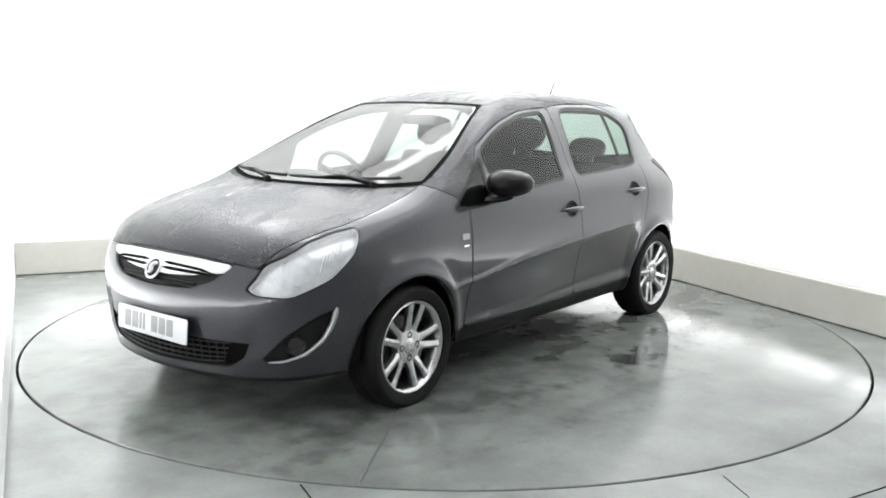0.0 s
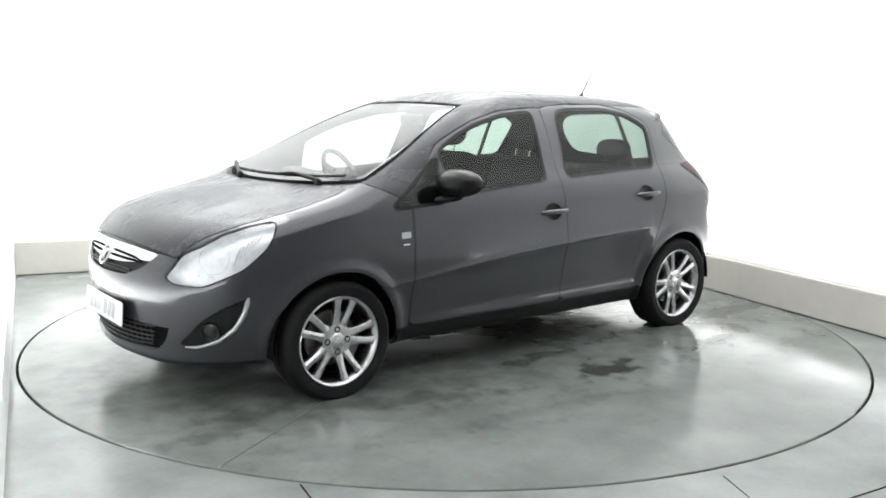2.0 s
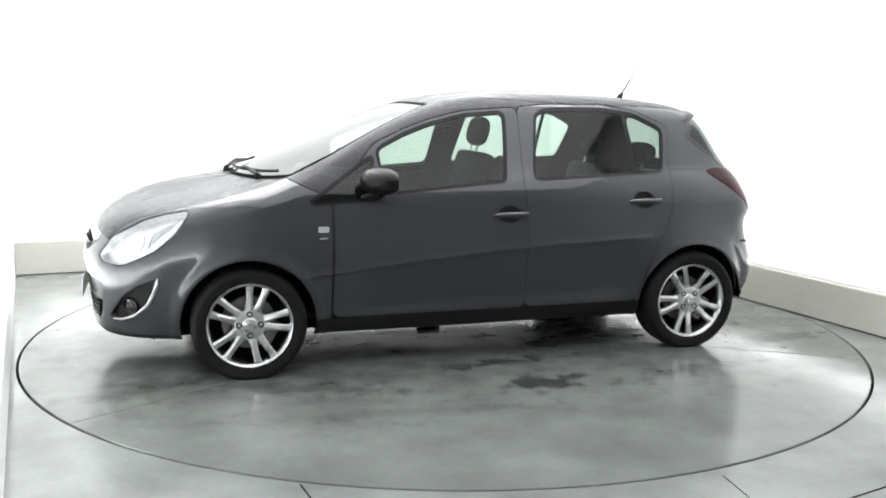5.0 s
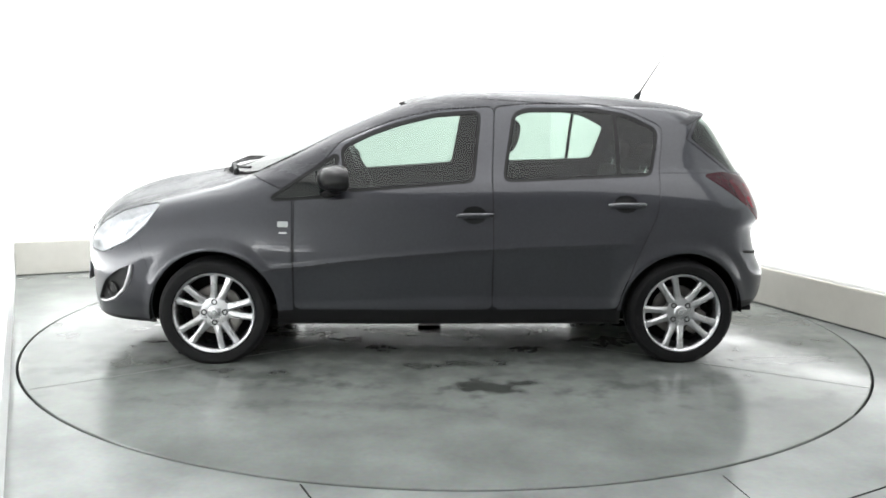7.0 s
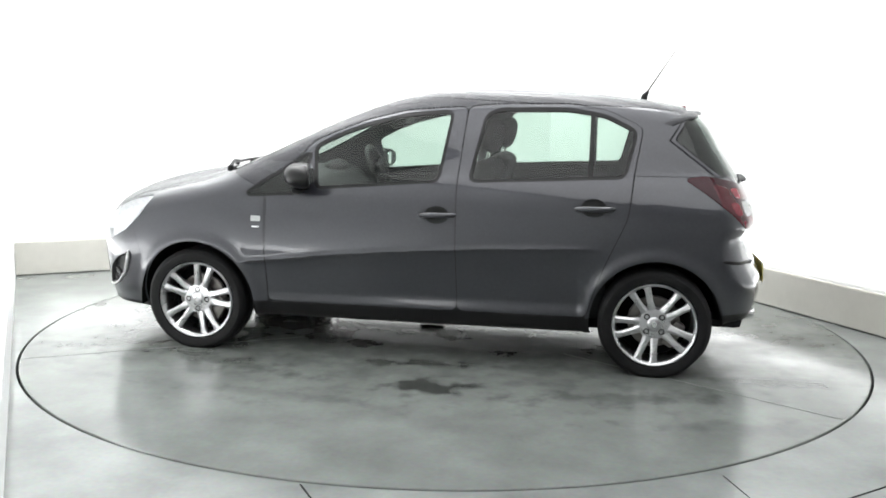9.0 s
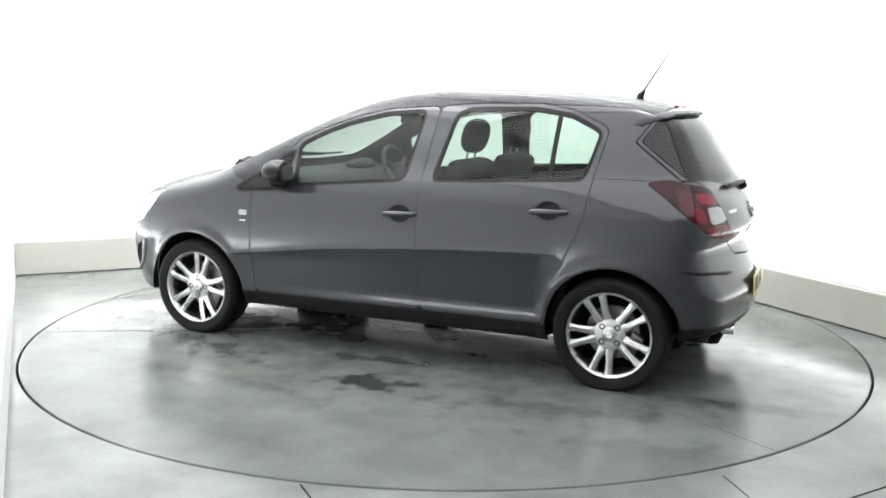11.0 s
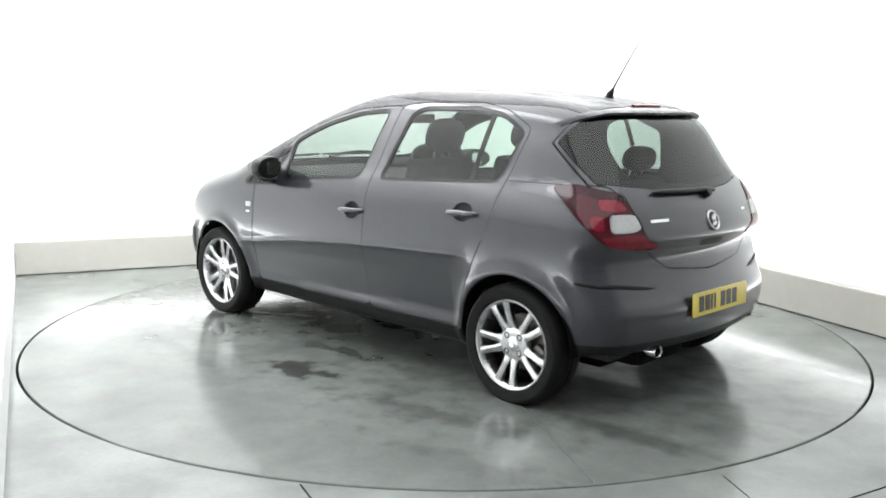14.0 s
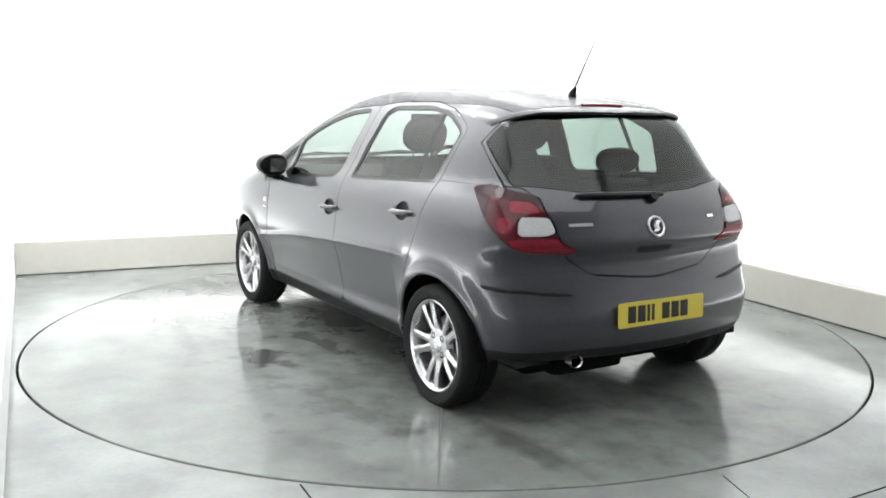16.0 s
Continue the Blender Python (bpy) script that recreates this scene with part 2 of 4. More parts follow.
def body(P):
    """Below zero inside the body's skin."""
    x, ay, z = P[:, 0], np.abs(P[:, 1]), P[:, 2]
    slope = (top_line(x + 0.01) - top_line(x - 0.01)) / 0.02
    g_top = (z - top_line(x) + crown(x) * ay ** 2) / np.sqrt(1 + slope ** 2)
    w = half_width(x) + side_line(z) - 0.055 * np.maximum(-0.55 - x, 0) ** 2 * np.clip((z - 0.85) / 0.2, 0, 1)
    for hx in (HUB_X, -HUB_X):
        r = np.hypot(x - hx, z - HUB_Z)
        w = w + 0.016 * np.exp(-((r - ARCH - 0.01) / 0.035) ** 2)
    # concave scallop under the swage line of the doors
    fold = crease(x)
    t = np.clip((fold - z) / (fold - 0.28), 0, 1)
    deep = np.where(t < 0.76, 1 - (1 - t / 0.76) ** 2, 0.5 + 0.5 * np.cos(np.pi * (t - 0.76) / 0.24))
    flare = np.where(t > 0, np.clip(1 - t / 0.3, 0, 1), np.clip(1 - (z - fold) / 0.2, 0, 1)) ** 2
    rim = np.where(t > 0, np.clip(1 - t / 0.07, 0, 1), np.clip(1 - (z - fold) / 0.036, 0, 1)) ** 2
    w = w + (0.009 * flare + 0.006 * rim - 0.02 * deep * (0.4 + 0.6 * np.clip(0.9 - x, 0, 1))) * np.clip((x + 0.98) / 0.12, 0, 1) * np.clip((1.02 - x) / 0.1, 0, 1)
    g_side = ay - w
    g_front = x - nose_line(z) + 0.37 * ay ** 2
    g_rear = tail_line(z) + 0.24 * ay ** 2 - x
    g = smax(smax(g_side, g_front, 0.2), g_rear, 0.11 + 0.035 * np.clip((z - 0.98) / 0.12, 0, 1))
    g = smax(g, g_top, 0.09)
    return smax(g, 0.185 + 0.085 * np.clip((-1.5 - x) / 0.12, 0, 1) - z, 0.05)


def gradient(P, e=2e-3):
    g = np.stack([(body(P + d) - body(P - d)) / (2 * e) for d in np.eye(3) * e], 1)
    return g, np.linalg.norm(g, axis=1, keepdims=True) + 1e-9


def settle(P, n=4):
    """Moves points on to the skin."""
    for _ in range(n):
        g, l = gradient(P)
        P = P - (body(P)[:, None] * g / l ** 2).clip(-0.03, 0.03)
    return P


def skin(step):
    """The body's skin as vertices and triangles, by surface nets."""
    lo, hi = np.array([-2.0, -0.96, 0.1]), np.array([2.16, 0.96, 1.55])
    n = np.ceil((hi - lo) / step).astype(int)
    ax = [lo[i] + np.arange(n[i] + 1) * step for i in range(3)]
    G = np.stack(np.meshgrid(*ax, indexing="ij"), -1)
    f = body(G.reshape(-1, 3)).reshape(n + 1)
    s = f < 0
    c = [s[i:n[0] + i, j:n[1] + j, k:n[2] + k] for i in (0, 1) for j in (0, 1) for k in (0, 1)]
    mixed = np.any(c, 0) & ~np.all(c, 0)
    index = -np.ones(n, int)
    cells = np.argwhere(mixed)
    index[mixed] = np.arange(len(cells))
    P = lo + (cells + 0.5) * step
    quads = []
    for a in range(3):
        b, d = (a + 1) % 3, (a + 2) % 3
        lo_s, hi_s = np.take(s, range(n[a]), a), np.take(s, range(1, n[a] + 1), a)
        for flip in (False, True):
            e = np.argwhere((lo_s & ~hi_s) if not flip else (~lo_s & hi_s))
            e = e[(e[:, b] > 0) & (e[:, d] > 0) & (e[:, b] < n[b]) & (e[:, d] < n[d])]
            o = np.zeros((4, 3), int)
            o[1, b], o[2, b], o[2, d], o[3, d] = -1, -1, -1, -1
            q = np.stack([index[tuple((e + k).T)] for k in o], 1)
            quads.append(q[:, ::-1] if flip else q)
    q = np.concatenate(quads)
    P = settle(P, 6)
    tri = np.concatenate([q[:, [0, 1, 2]], q[:, [0, 2, 3]]])
    return P, tri


def tidy(V, tri):
    used = np.unique(tri)
    m = -np.ones(len(V), int)
    m[used] = np.arange(len(used))
    return V[used], m[tri]


def cut(mesh, g):
    """Splits a mesh along g = 0 into the piece below and the piece above."""
    V, tri = mesh
    g = g(V)
    g = np.where(np.abs(g) < 2e-4, 2e-4, g)
    inside = g[tri] < 0
    n = inside.sum(1)
    lo, hi = [tri[n == 3]], [tri[n == 0]]
    new_v, made = [], {}

    def mid(a, b):
        k = (a, b) if a < b else (b, a)
        if k not in made:
            t = g[k[0]] / (g[k[0]] - g[k[1]])
            made[k] = len(V) + len(new_v)
            new_v.append(V[k[0]] + t * (V[k[1]] - V[k[0]]))
        return made[k]
    for k, (t, ins) in enumerate(zip(tri[(n == 1) | (n == 2)], inside[(n == 1) | (n == 2)])):
        one = ins.sum() == 1
        i = int(np.argmax(ins if one else ~ins))
        a, b, c = (int(t[(i + j) % 3]) for j in range(3))
        p, q = mid(a, b), mid(a, c)
        single, double = [[a, p, q]], [[p, b, c], [p, c, q]]
        (lo if one else hi).append(np.array(single))
        (hi if one else lo).append(np.array(double))
    if new_v:
        V = np.concatenate([V, settle(np.array(new_v), 2)])
    return tidy(V, np.concatenate(lo)), tidy(V, np.concatenate(hi))


def poly(points, u, v):
    """Signed distance to a polygon, below zero inside."""
    pts = np.array(points, float)
    d2, odd = np.full(len(u), 1e9), np.zeros(len(u), bool)
    for (ax, ay), (bx, by) in zip(pts, np.roll(pts, -1, 0)):
        ex, ey = bx - ax, by - ay
        t = np.clip(((u - ax) * ex + (v - ay) * ey) / (ex * ex + ey * ey), 0, 1)
        d2 = np.minimum(d2, (u - ax - t * ex) ** 2 + (v - ay - t * ey) ** 2)
        cross = (ay > v) != (by > v)
        odd ^= cross & (u < ax + np.where(cross, (v - ay) / (ey if ey else 1e-9), 0) * ex)
    return np.where(odd, -1, 1) * np.sqrt(d2)


def rounded(points, r=0.03, n=5):
    """A polygon with its corners rounded."""
    pts = np.array(points, float)
    out = []
    for i, b in enumerate(pts):
        a, c = pts[i - 1], pts[(i + 1) % len(pts)]
        k = min(r, 0.45 * np.linalg.norm(a - b), 0.45 * np.linalg.norm(c - b))
        p, q = b + (a - b) / np.linalg.norm(a - b) * k, b + (c - b) / np.linalg.norm(c - b) * k
        out += [(1 - t) ** 2 * p + 2 * t * (1 - t) * b + t * t * q for t in np.linspace(0, 1, n)]
    return np.array(out)

# ---- mesh helpers ----
def mesh_from(name, V, F, mat, smooth=False):
    me = bpy.data.meshes.new(name)
    me.from_pydata([tuple(map(float, v)) for v in V], [], [tuple(map(int, f)) for f in F])
    me.materials.append(mat)
    if smooth:
        me.shade_smooth()
    return me


def part(name, bm, material, parent=None, label="", smooth=True, sharp=40):
    me = bpy.data.meshes.new(name)
    bmesh.ops.recalc_face_normals(bm, faces=bm.faces)
    if smooth:
        for f in bm.faces:
            f.smooth = True
        for e in bm.edges:
            e.smooth = len(e.link_faces) == 2 and e.calc_face_angle(0) < radians(sharp)
    bm.to_mesh(me)
    bm.free()
    me.materials.append(material)
    ob = new(name, me)
    if parent:
        ob.parent = parent
    return tagged(ob, label)


def add_box(bm, x0, x1, y0, y1, z0, z1, bevel=0.0, m=None, seg=2):
    v = [bm.verts.new((x, y, z)) for x in (x0, x1) for y in (y0, y1) for z in (z0, z1)]
    fs = [bm.faces.new([v[i] for i in q]) for q in ((0, 1, 3, 2), (4, 6, 7, 5), (0, 4, 5, 1), (2, 3, 7, 6), (0, 2, 6, 4), (1, 5, 7, 3))]
    if bevel:
        es = list({e for f in fs for e in f.edges})
        r = bmesh.ops.bevel(bm, geom=es, offset=bevel, segments=seg, affect="EDGES", profile=0.6)
        v = list({w for f in r["faces"] for w in f.verts} | {w for w in v if w.is_valid})
    if m is not None:
        bmesh.ops.transform(bm, matrix=m, verts=v)
    return v


def box(*a, **k):
    bm = bmesh.new()
    add_box(bm, *a, **k)
    return bm


def lathe(profile, n=64, axis="y", closed=False):
    """Turns (radius, along) pairs about an axis."""
    bm = bmesh.new()
    rings = []
    for r, a in profile:
        ring = []
        for i in range(n):
            t = 2 * math.pi * i / n
            c, s = r * math.cos(t), r * math.sin(t)
            ring.append(bm.verts.new({"y": (c, a, s), "z": (c, s, a), "x": (a, c, s)}[axis]))
        rings.append(ring)
    pairs = list(zip(rings, rings[1:])) + ([(rings[-1], rings[0])] if closed else [])
    for p, q in pairs:
        for i in range(n):
            j = (i + 1) % n
            bm.faces.new((p[i], p[j], q[j], q[i]))
    return bm


def add_tube(bm, pts, r, n=8, flat=1.0):
    """A tube along points; r is one radius or one a point."""
    pts = [Vector(p) for p in pts]
    rs = r if isinstance(r, (list, tuple)) else [r] * len(pts)
    rings = []
    for i, p in enumerate(pts):
        d = (pts[min(i + 1, len(pts) - 1)] - pts[max(i - 1, 0)]).normalized()
        a = d.cross(Vector((0, 0, 1)) if abs(d.z) < 0.95 else Vector((1, 0, 0))).normalized()
        b = a.cross(d)
        rings.append([bm.verts.new(p + (a * math.cos(t) + b * math.sin(t) * flat) * rs[i]) for t in (2 * math.pi * k / n for k in range(n))])
    for p, q in zip(rings, rings[1:]):
        for k in range(n):
            bm.faces.new((p[k], p[(k + 1) % n], q[(k + 1) % n], q[k]))
    bm.faces.new(rings[0])
    bm.faces.new(rings[-1][::-1])


def tube(pts, r, n=8, flat=1.0):
    bm = bmesh.new()
    add_tube(bm, pts, r, n, flat)
    return bm


def slab(outline, axis, lo, hi, bevel=0.0):
    """A flat outline given depth: axis is the thickness direction, the outline is in the other two, in order."""
    bm = bmesh.new()
    def at(u, v, w):
        return {"x": (w, u, v), "y": (u, w, v), "z": (u, v, w)}[axis]
    a = [bm.verts.new(at(u, v, lo)) for u, v in outline]
    b = [bm.verts.new(at(u, v, hi)) for u, v in outline]
    f0, f1 = bm.faces.new(a[::-1]), bm.faces.new(b)
    for i in range(len(a)):
        j = (i + 1) % len(a)
        bm.faces.new((a[i], a[j], b[j], b[i]))
    if bevel:
        es = list(set(f0.edges) | set(f1.edges))
        bmesh.ops.bevel(bm, geom=es, offset=bevel, segments=2, affect="EDGES")
    return bm


# ---- the room ----
def room():
    lower, upper = -7.2, 2.73
    def wall(name, outline, label):
        bm = slab(outline, "z", -0.2, 4.2)
        ob = part(name, bm, CEILING if name == "wall_front_added" else WALL, smooth=False)
        ob.matrix_world = ROOM
        return tagged(ob, label, "wall", kind="structure")
    wall("wall_back", [(-2.8, upper), (2.8, upper), (2.8, upper + 0.2), (-2.8, upper + 0.2)], "plain white painted studio back wall")
    wall("wall_right", [(2.42, lower), (2.62, lower), (2.62, upper), (2.42, upper)], "plain white painted studio side wall")
    wall("wall_left", [(-2.51, lower), (-2.70, lower), (-2.65, upper), (-2.458, upper)], "plain white painted studio side wall seen edge on")
    # unseen wall, added in grey so that panes and doors reflect something darker
    wall("wall_front_added", [(-3.0, lower - 0.4), (2.8, lower - 0.4), (2.8, lower), (-3.0, lower)], "unseen plain grey wall added to close the studio and darken reflections")
    bm = slab([(-3.2, lower - 0.4), (2.8, lower - 0.4), (2.8, upper + 0.2), (-3.2, upper + 0.2)], "z", 4.2, 4.4)
    ob = part("ceiling", bm, CEILING, smooth=False)
    ob.matrix_world = ROOM
    tagged(ob, "plain grey studio ceiling", "ceiling", kind="structure")
    def skirting(outline, label):
        ob = part("skirting_board", slab(outline, "z", 0.004, 0.262, 0.006), SKIRT, smooth=False)
        ob.matrix_world = ROOM
        tagged(ob, label, "skirting", "skirting boards", "structure")
    skirting([(-2.452, upper - 0.035), (2.37, upper - 0.035), (2.37, upper - 0.002), (-2.452, upper - 0.002)], "cream painted skirting board along the back wall")
    skirting([(2.385, lower + 0.1), (2.418, lower + 0.1), (2.418, upper - 0.037), (2.385, upper - 0.037)], "cream painted skirting board along the side wall")
    # floor with a round hole for the table
    bm = bmesh.new()
    n, R = 160, 2.449
    ring = [bm.verts.new((R * math.cos(2 * math.pi * i / n), R * math.sin(2 * math.pi * i / n), -0.002)) for i in range(n)]
    low = [bm.verts.new((v.co.x, v.co.y, -0.12)) for v in ring]
    for i in range(n):
        j = (i + 1) % n
        bm.faces.new((ring[i], ring[j], low[j], low[i]))
    out = []
    for i in range(n):
        t = 2 * math.pi * i / n
        c, s = math.cos(t), math.sin(t)
        k = 9.0 / max(abs(c), abs(s))
        out.append(bm.verts.new((c * k, s * k, -0.002)))
    for i in range(n):
        j = (i + 1) % n
        bm.faces.new((ring[j], ring[i], out[i], out[j]))
    tagged(part("floor", bm, FLOOR, smooth=False), "damp pale grey-green concrete studio floor", "floor", kind="structure")
    pit = part("pit_base", slab([(2.6 * math.cos(i * math.pi / 24), 2.6 * math.sin(i * math.pi / 24)) for i in range(48)], "z", -0.2, -0.12), DARK, smooth=False)
    tagged(pit, "dark pit under the turntable", "pit", kind="structure")


def turntable():
    R = 2.436
    bm = lathe([(0.0001, 0.0), (1.0, 0.0), (R - 0.004, 0.0), (R, -0.004), (R, -0.11), (0.0001, -0.11)], 160, "z")
    bmesh.ops.remove_doubles(bm, verts=bm.verts, dist=0.0005)
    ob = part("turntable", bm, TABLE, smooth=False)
    return tagged(ob, "round damp concrete-topped turntable set flush in the floor", "turntable")


room()
table = turntable()


# ---- the car ----
car = new("car")
tagged(car, "dark grey metallic five-door hatchback parked on the turntable, damp after washing", "car")


def near(mesh, sign):
    V, tri = mesh
    return tidy(V, tri[V[tri][:, :, 1].mean(1) * sign > 0])


def pieces(mesh, least=60):
    """The connected pieces of a mesh, largest first, slivers left out."""
    V, tri = mesh
    tag = np.arange(len(V))
    while True:
        low = tag[tri].min(1)
        nxt = tag.copy()
        np.minimum.at(nxt, tri.ravel(), np.repeat(low, 3))
        nxt = nxt[nxt]
        if (nxt == tag).all():
            break
        tag = nxt
    ids, n = np.unique(tag[tri[:, 0]], return_counts=True)
    return [tidy(V, tri[tag[tri[:, 0]] == i]) for i, k in sorted(zip(ids, n), key=lambda q: -q[1]) if k >= least]


def panel(name, mesh, mat, parent, label="", offset=0.0, thick=0.012):
    """A piece of the body's skin as a part, its rim turned inwards."""
    V, tri = mesh
    g, l = gradient(V)
    N = g / l
    V = V + N * offset
    e = np.concatenate([tri[:, [0, 1]], tri[:, [1, 2]], tri[:, [2, 0]]])
    key = np.sort(e, 1)
    _, first, count = np.unique(key, axis=0, return_index=True, return_counts=True)
    rim = e[first[count == 1]]
    faces = [tuple(t) for t in tri.tolist()]
    verts, normals = [V], [N]
    if thick and len(rim):
        used = np.unique(rim)
        m = {int(v): len(V) + i for i, v in enumerate(used)}
        verts.append(V[used] - N[used] * thick)
        normals.append(N[used])
        faces += [(int(b), int(a), m[int(a)], m[int(b)]) for a, b in rim]
    V, N = np.concatenate(verts), np.concatenate(normals)
    me = mesh_from(name, V, faces, mat, True)
    me.normals_split_custom_set_from_vertices([tuple(map(float, q)) for q in N])
    ob = new(name, me)
    ob.parent = parent
    return tagged(ob, label)


GAP = 0.0028


def score(mesh, g):
    """Lays a row of edges along g = 0 and joins the mesh again."""
    a, b = cut(mesh, g)
    V, tri = np.concatenate([a[0], b[0]]), np.concatenate([a[1], b[1] + len(a[0])])
    _, first, back = np.unique(np.round(V, 6), axis=0, return_index=True, return_inverse=True)
    tri = back.ravel()[tri]
    tri = tri[(tri[:, 0] != tri[:, 1]) & (tri[:, 1] != tri[:, 2]) & (tri[:, 2] != tri[:, 0])]
    return V[first], tri


def take(mesh, g, gap=GAP):
    """The piece where g is below zero, and what is left past a gap."""
    lo, _ = cut(mesh, lambda V: g(V) + gap)
    _, hi = cut(mesh, lambda V: g(V) - gap)
    return lo, hi


def side(points, r=0.03, far=0.4):
    pts = rounded(points, r)
    return lambda V: np.maximum(poly(pts, V[:, 0], V[:, 2]), far - np.abs(V[:, 1]))


def end(points, sign, reach, r=0.03):
    """An outline in (|y|, z) at the nose (sign 1) or tail (-1), mirrored about the middle."""
    half = [tuple(p) for p in points]
    full = half + [(-u, v) for u, v in half[::-1] if u > 0]
    pts = rounded(full, r)
    return lambda V: np.maximum(poly(pts, V[:, 1], V[:, 2]), reach - sign * V[:, 0])


def circle(cx, cz, r):
    return lambda V: np.maximum(np.hypot(V[:, 0] - cx, V[:, 2] - cz) - r, 0.45 - np.abs(V[:, 1]))


FRONT_GLASS = [(0.55, 0.935), (0.578, 1.14), (0.44, 1.21), (0.296, 1.263), (0.083, 1.316), (-0.145, 1.335), (-0.10, 0.988)]
CORNER_GLASS = [(0.944, 0.884), (0.668, 0.902), (0.612, 1.105)]
REAR_GLASS = [(-0.283, 0.993), (-0.346, 1.324), (-0.409, 1.350), (-0.78, 1.355), (-0.963, 1.325), (-1.12, 1.25), (-1.067, 1.03)]
FRONT_DOOR = [(0.84, 0.288), (0.832, 0.89), (0.60, 1.175), (0.44, 1.245), (0.296, 1.298), (0.083, 1.35), (-0.235, 1.372), (-0.21, 0.985), (-0.222, 0.288)]
REAR_DOOR = [(-0.222, 0.288), (-0.21, 0.985), (-0.235, 1.372), (-0.41, 1.388), (-0.79, 1.393), (-0.98, 1.36), (-1.165, 1.275), (-1.125, 1.05),
             (-1.10, 0.82), (-0.985, 0.56), (-0.93, 0.40), (-0.905, 0.288)]
HEADLIGHT = [(1.525, 0.852), (1.64, 0.832), (1.75, 0.797), (1.90, 0.71), (1.968, 0.61), (1.95, 0.583), (1.862, 0.573), (1.70, 0.652), (1.60, 0.74)]
TAIL_LIGHT = [(1.37, 1.022), (1.487, 1.037), (1.649, 1.0), (1.725, 0.875), (1.775, 0.745), (1.712, 0.755), (1.62, 0.848), (1.475, 0.955)]
REVERSE = [(1.66, 0.912), (1.706, 0.908), (1.742, 0.832), (1.69, 0.832)]
BRIGHT = {"brake_lens": [(1.60, 0.975), (1.655, 0.972), (1.692, 0.922), (1.632, 0.926)], "indicator_lens": [(1.60, 0.905), (1.645, 0.908), (1.676, 0.838), (1.636, 0.846)],
          "tail_lens": [(1.668, 0.818), (1.748, 0.82), (1.772, 0.752), (1.70, 0.762)]}
FOG_POCKET = [(1.69, 0.522), (1.715, 0.44), (1.745, 0.385), (1.84, 0.303), (1.93, 0.298), (1.86, 0.42), (1.78, 0.485)]
GRILLE = [(0, 0.718), (0.25, 0.714), (0.44, 0.70), (0.36, 0.63), (0.25, 0.592), (0, 0.582)]
INTAKE = [(0, 0.49), (0.57, 0.49), (0.50, 0.31), (0.42, 0.255), (0, 0.24)]
REAR_SCREEN = [(0, 1.362), (0.366, 1.352), (0.52, 1.335), (0.72, 1.3), (0.72, 1.036), (0.575, 1.036), (0.3, 1.003), (0, 0.992)]
REAR_OPENING = [(0, 1.335), (0.33, 1.325), (0.43, 1.29), (0.475, 1.2), (0.45, 1.07), (0, 1.035)]
TAILGATE = [(0, 1.392), (0.42, 1.38), (0.55, 1.362), (0.72, 1.335), (0.72, 1.03), (0.592, 1.03), (0.525, 0.875), (0.465, 0.735), (0.335, 0.653), (0, 0.622)]


def wrap(V, d):
    """How far a point lies past the pointed side edge of the rear window, moved out by d."""
    x, z = V[:, 0], V[:, 2]
    lower = np.minimum((1.04 + 0.761 * (x + 1.555) - z) * 0.8, np.maximum(z - 1.03, x + 1.56))
    return np.maximum(lower, (z - 1.215 - 1.6 * (-1.325 - x)) * 0.53) - d


screen_edge = spline((0.1, 0.39), (0.28, 0.445), (0.53, 0.54), (0.8, 0.635), (1.07, 0.685), (1.3, 0.70))


def screen(V):
    x, ay = V[:, 0], np.abs(V[:, 1])
    g = np.maximum(x - (1.262 - 0.5 * ay ** 2), (0.285 - 0.1 * ay ** 2) - x)
    return np.maximum(np.maximum(g, ay - screen_edge(x)), 0.9 - V[:, 2])


hood_edge = spline((0.9, 0.70), (1.2, 0.70), (1.5, 0.70), (1.75, 0.635), (2.0, 0.5))


def hood(V):
    x, ay = V[:, 0], np.abs(V[:, 1])
    return np.maximum(np.maximum(0.728 - 0.12 * ay ** 2 - V[:, 2], ay - hood_edge(x)), (1.318 - 0.5 * ay ** 2) - x)


def cowl(V):
    x, ay = V[:, 0], np.abs(V[:, 1])
    g = np.maximum(x - (1.318 - 0.5 * ay ** 2), (1.2 - 0.5 * ay ** 2) - x)
    return np.maximum(np.maximum(g, ay - 0.70), 0.9 - V[:, 2])


roof_edge = spline((-1.5, 0.47), (-1.2, 0.51), (-0.5, 0.535), (0.1, 0.48), (0.4, 0.4))


def roof(V):
    x, ay = V[:, 0], np.abs(V[:, 1])
    return np.maximum(np.maximum(ay - roof_edge(x), 1.3 - V[:, 2]), x - 0.35)


def front_bumper(V):
    x, z = V[:, 0], V[:, 2]
    return np.maximum(1.60 + 0.25 * (z - 0.5) - x, z - 0.735)


def rear_bumper(V):
    x, z = V[:, 0], V[:, 2]
    return np.maximum(x + 1.585, z - (0.665 + 0.05 * np.clip(-1.6 - x, 0, 1)))


def wing(V):
    return np.maximum(0.842 - V[:, 0], V[:, 2] - (0.905 + 0.45 * (V[:, 0] - 0.842)))


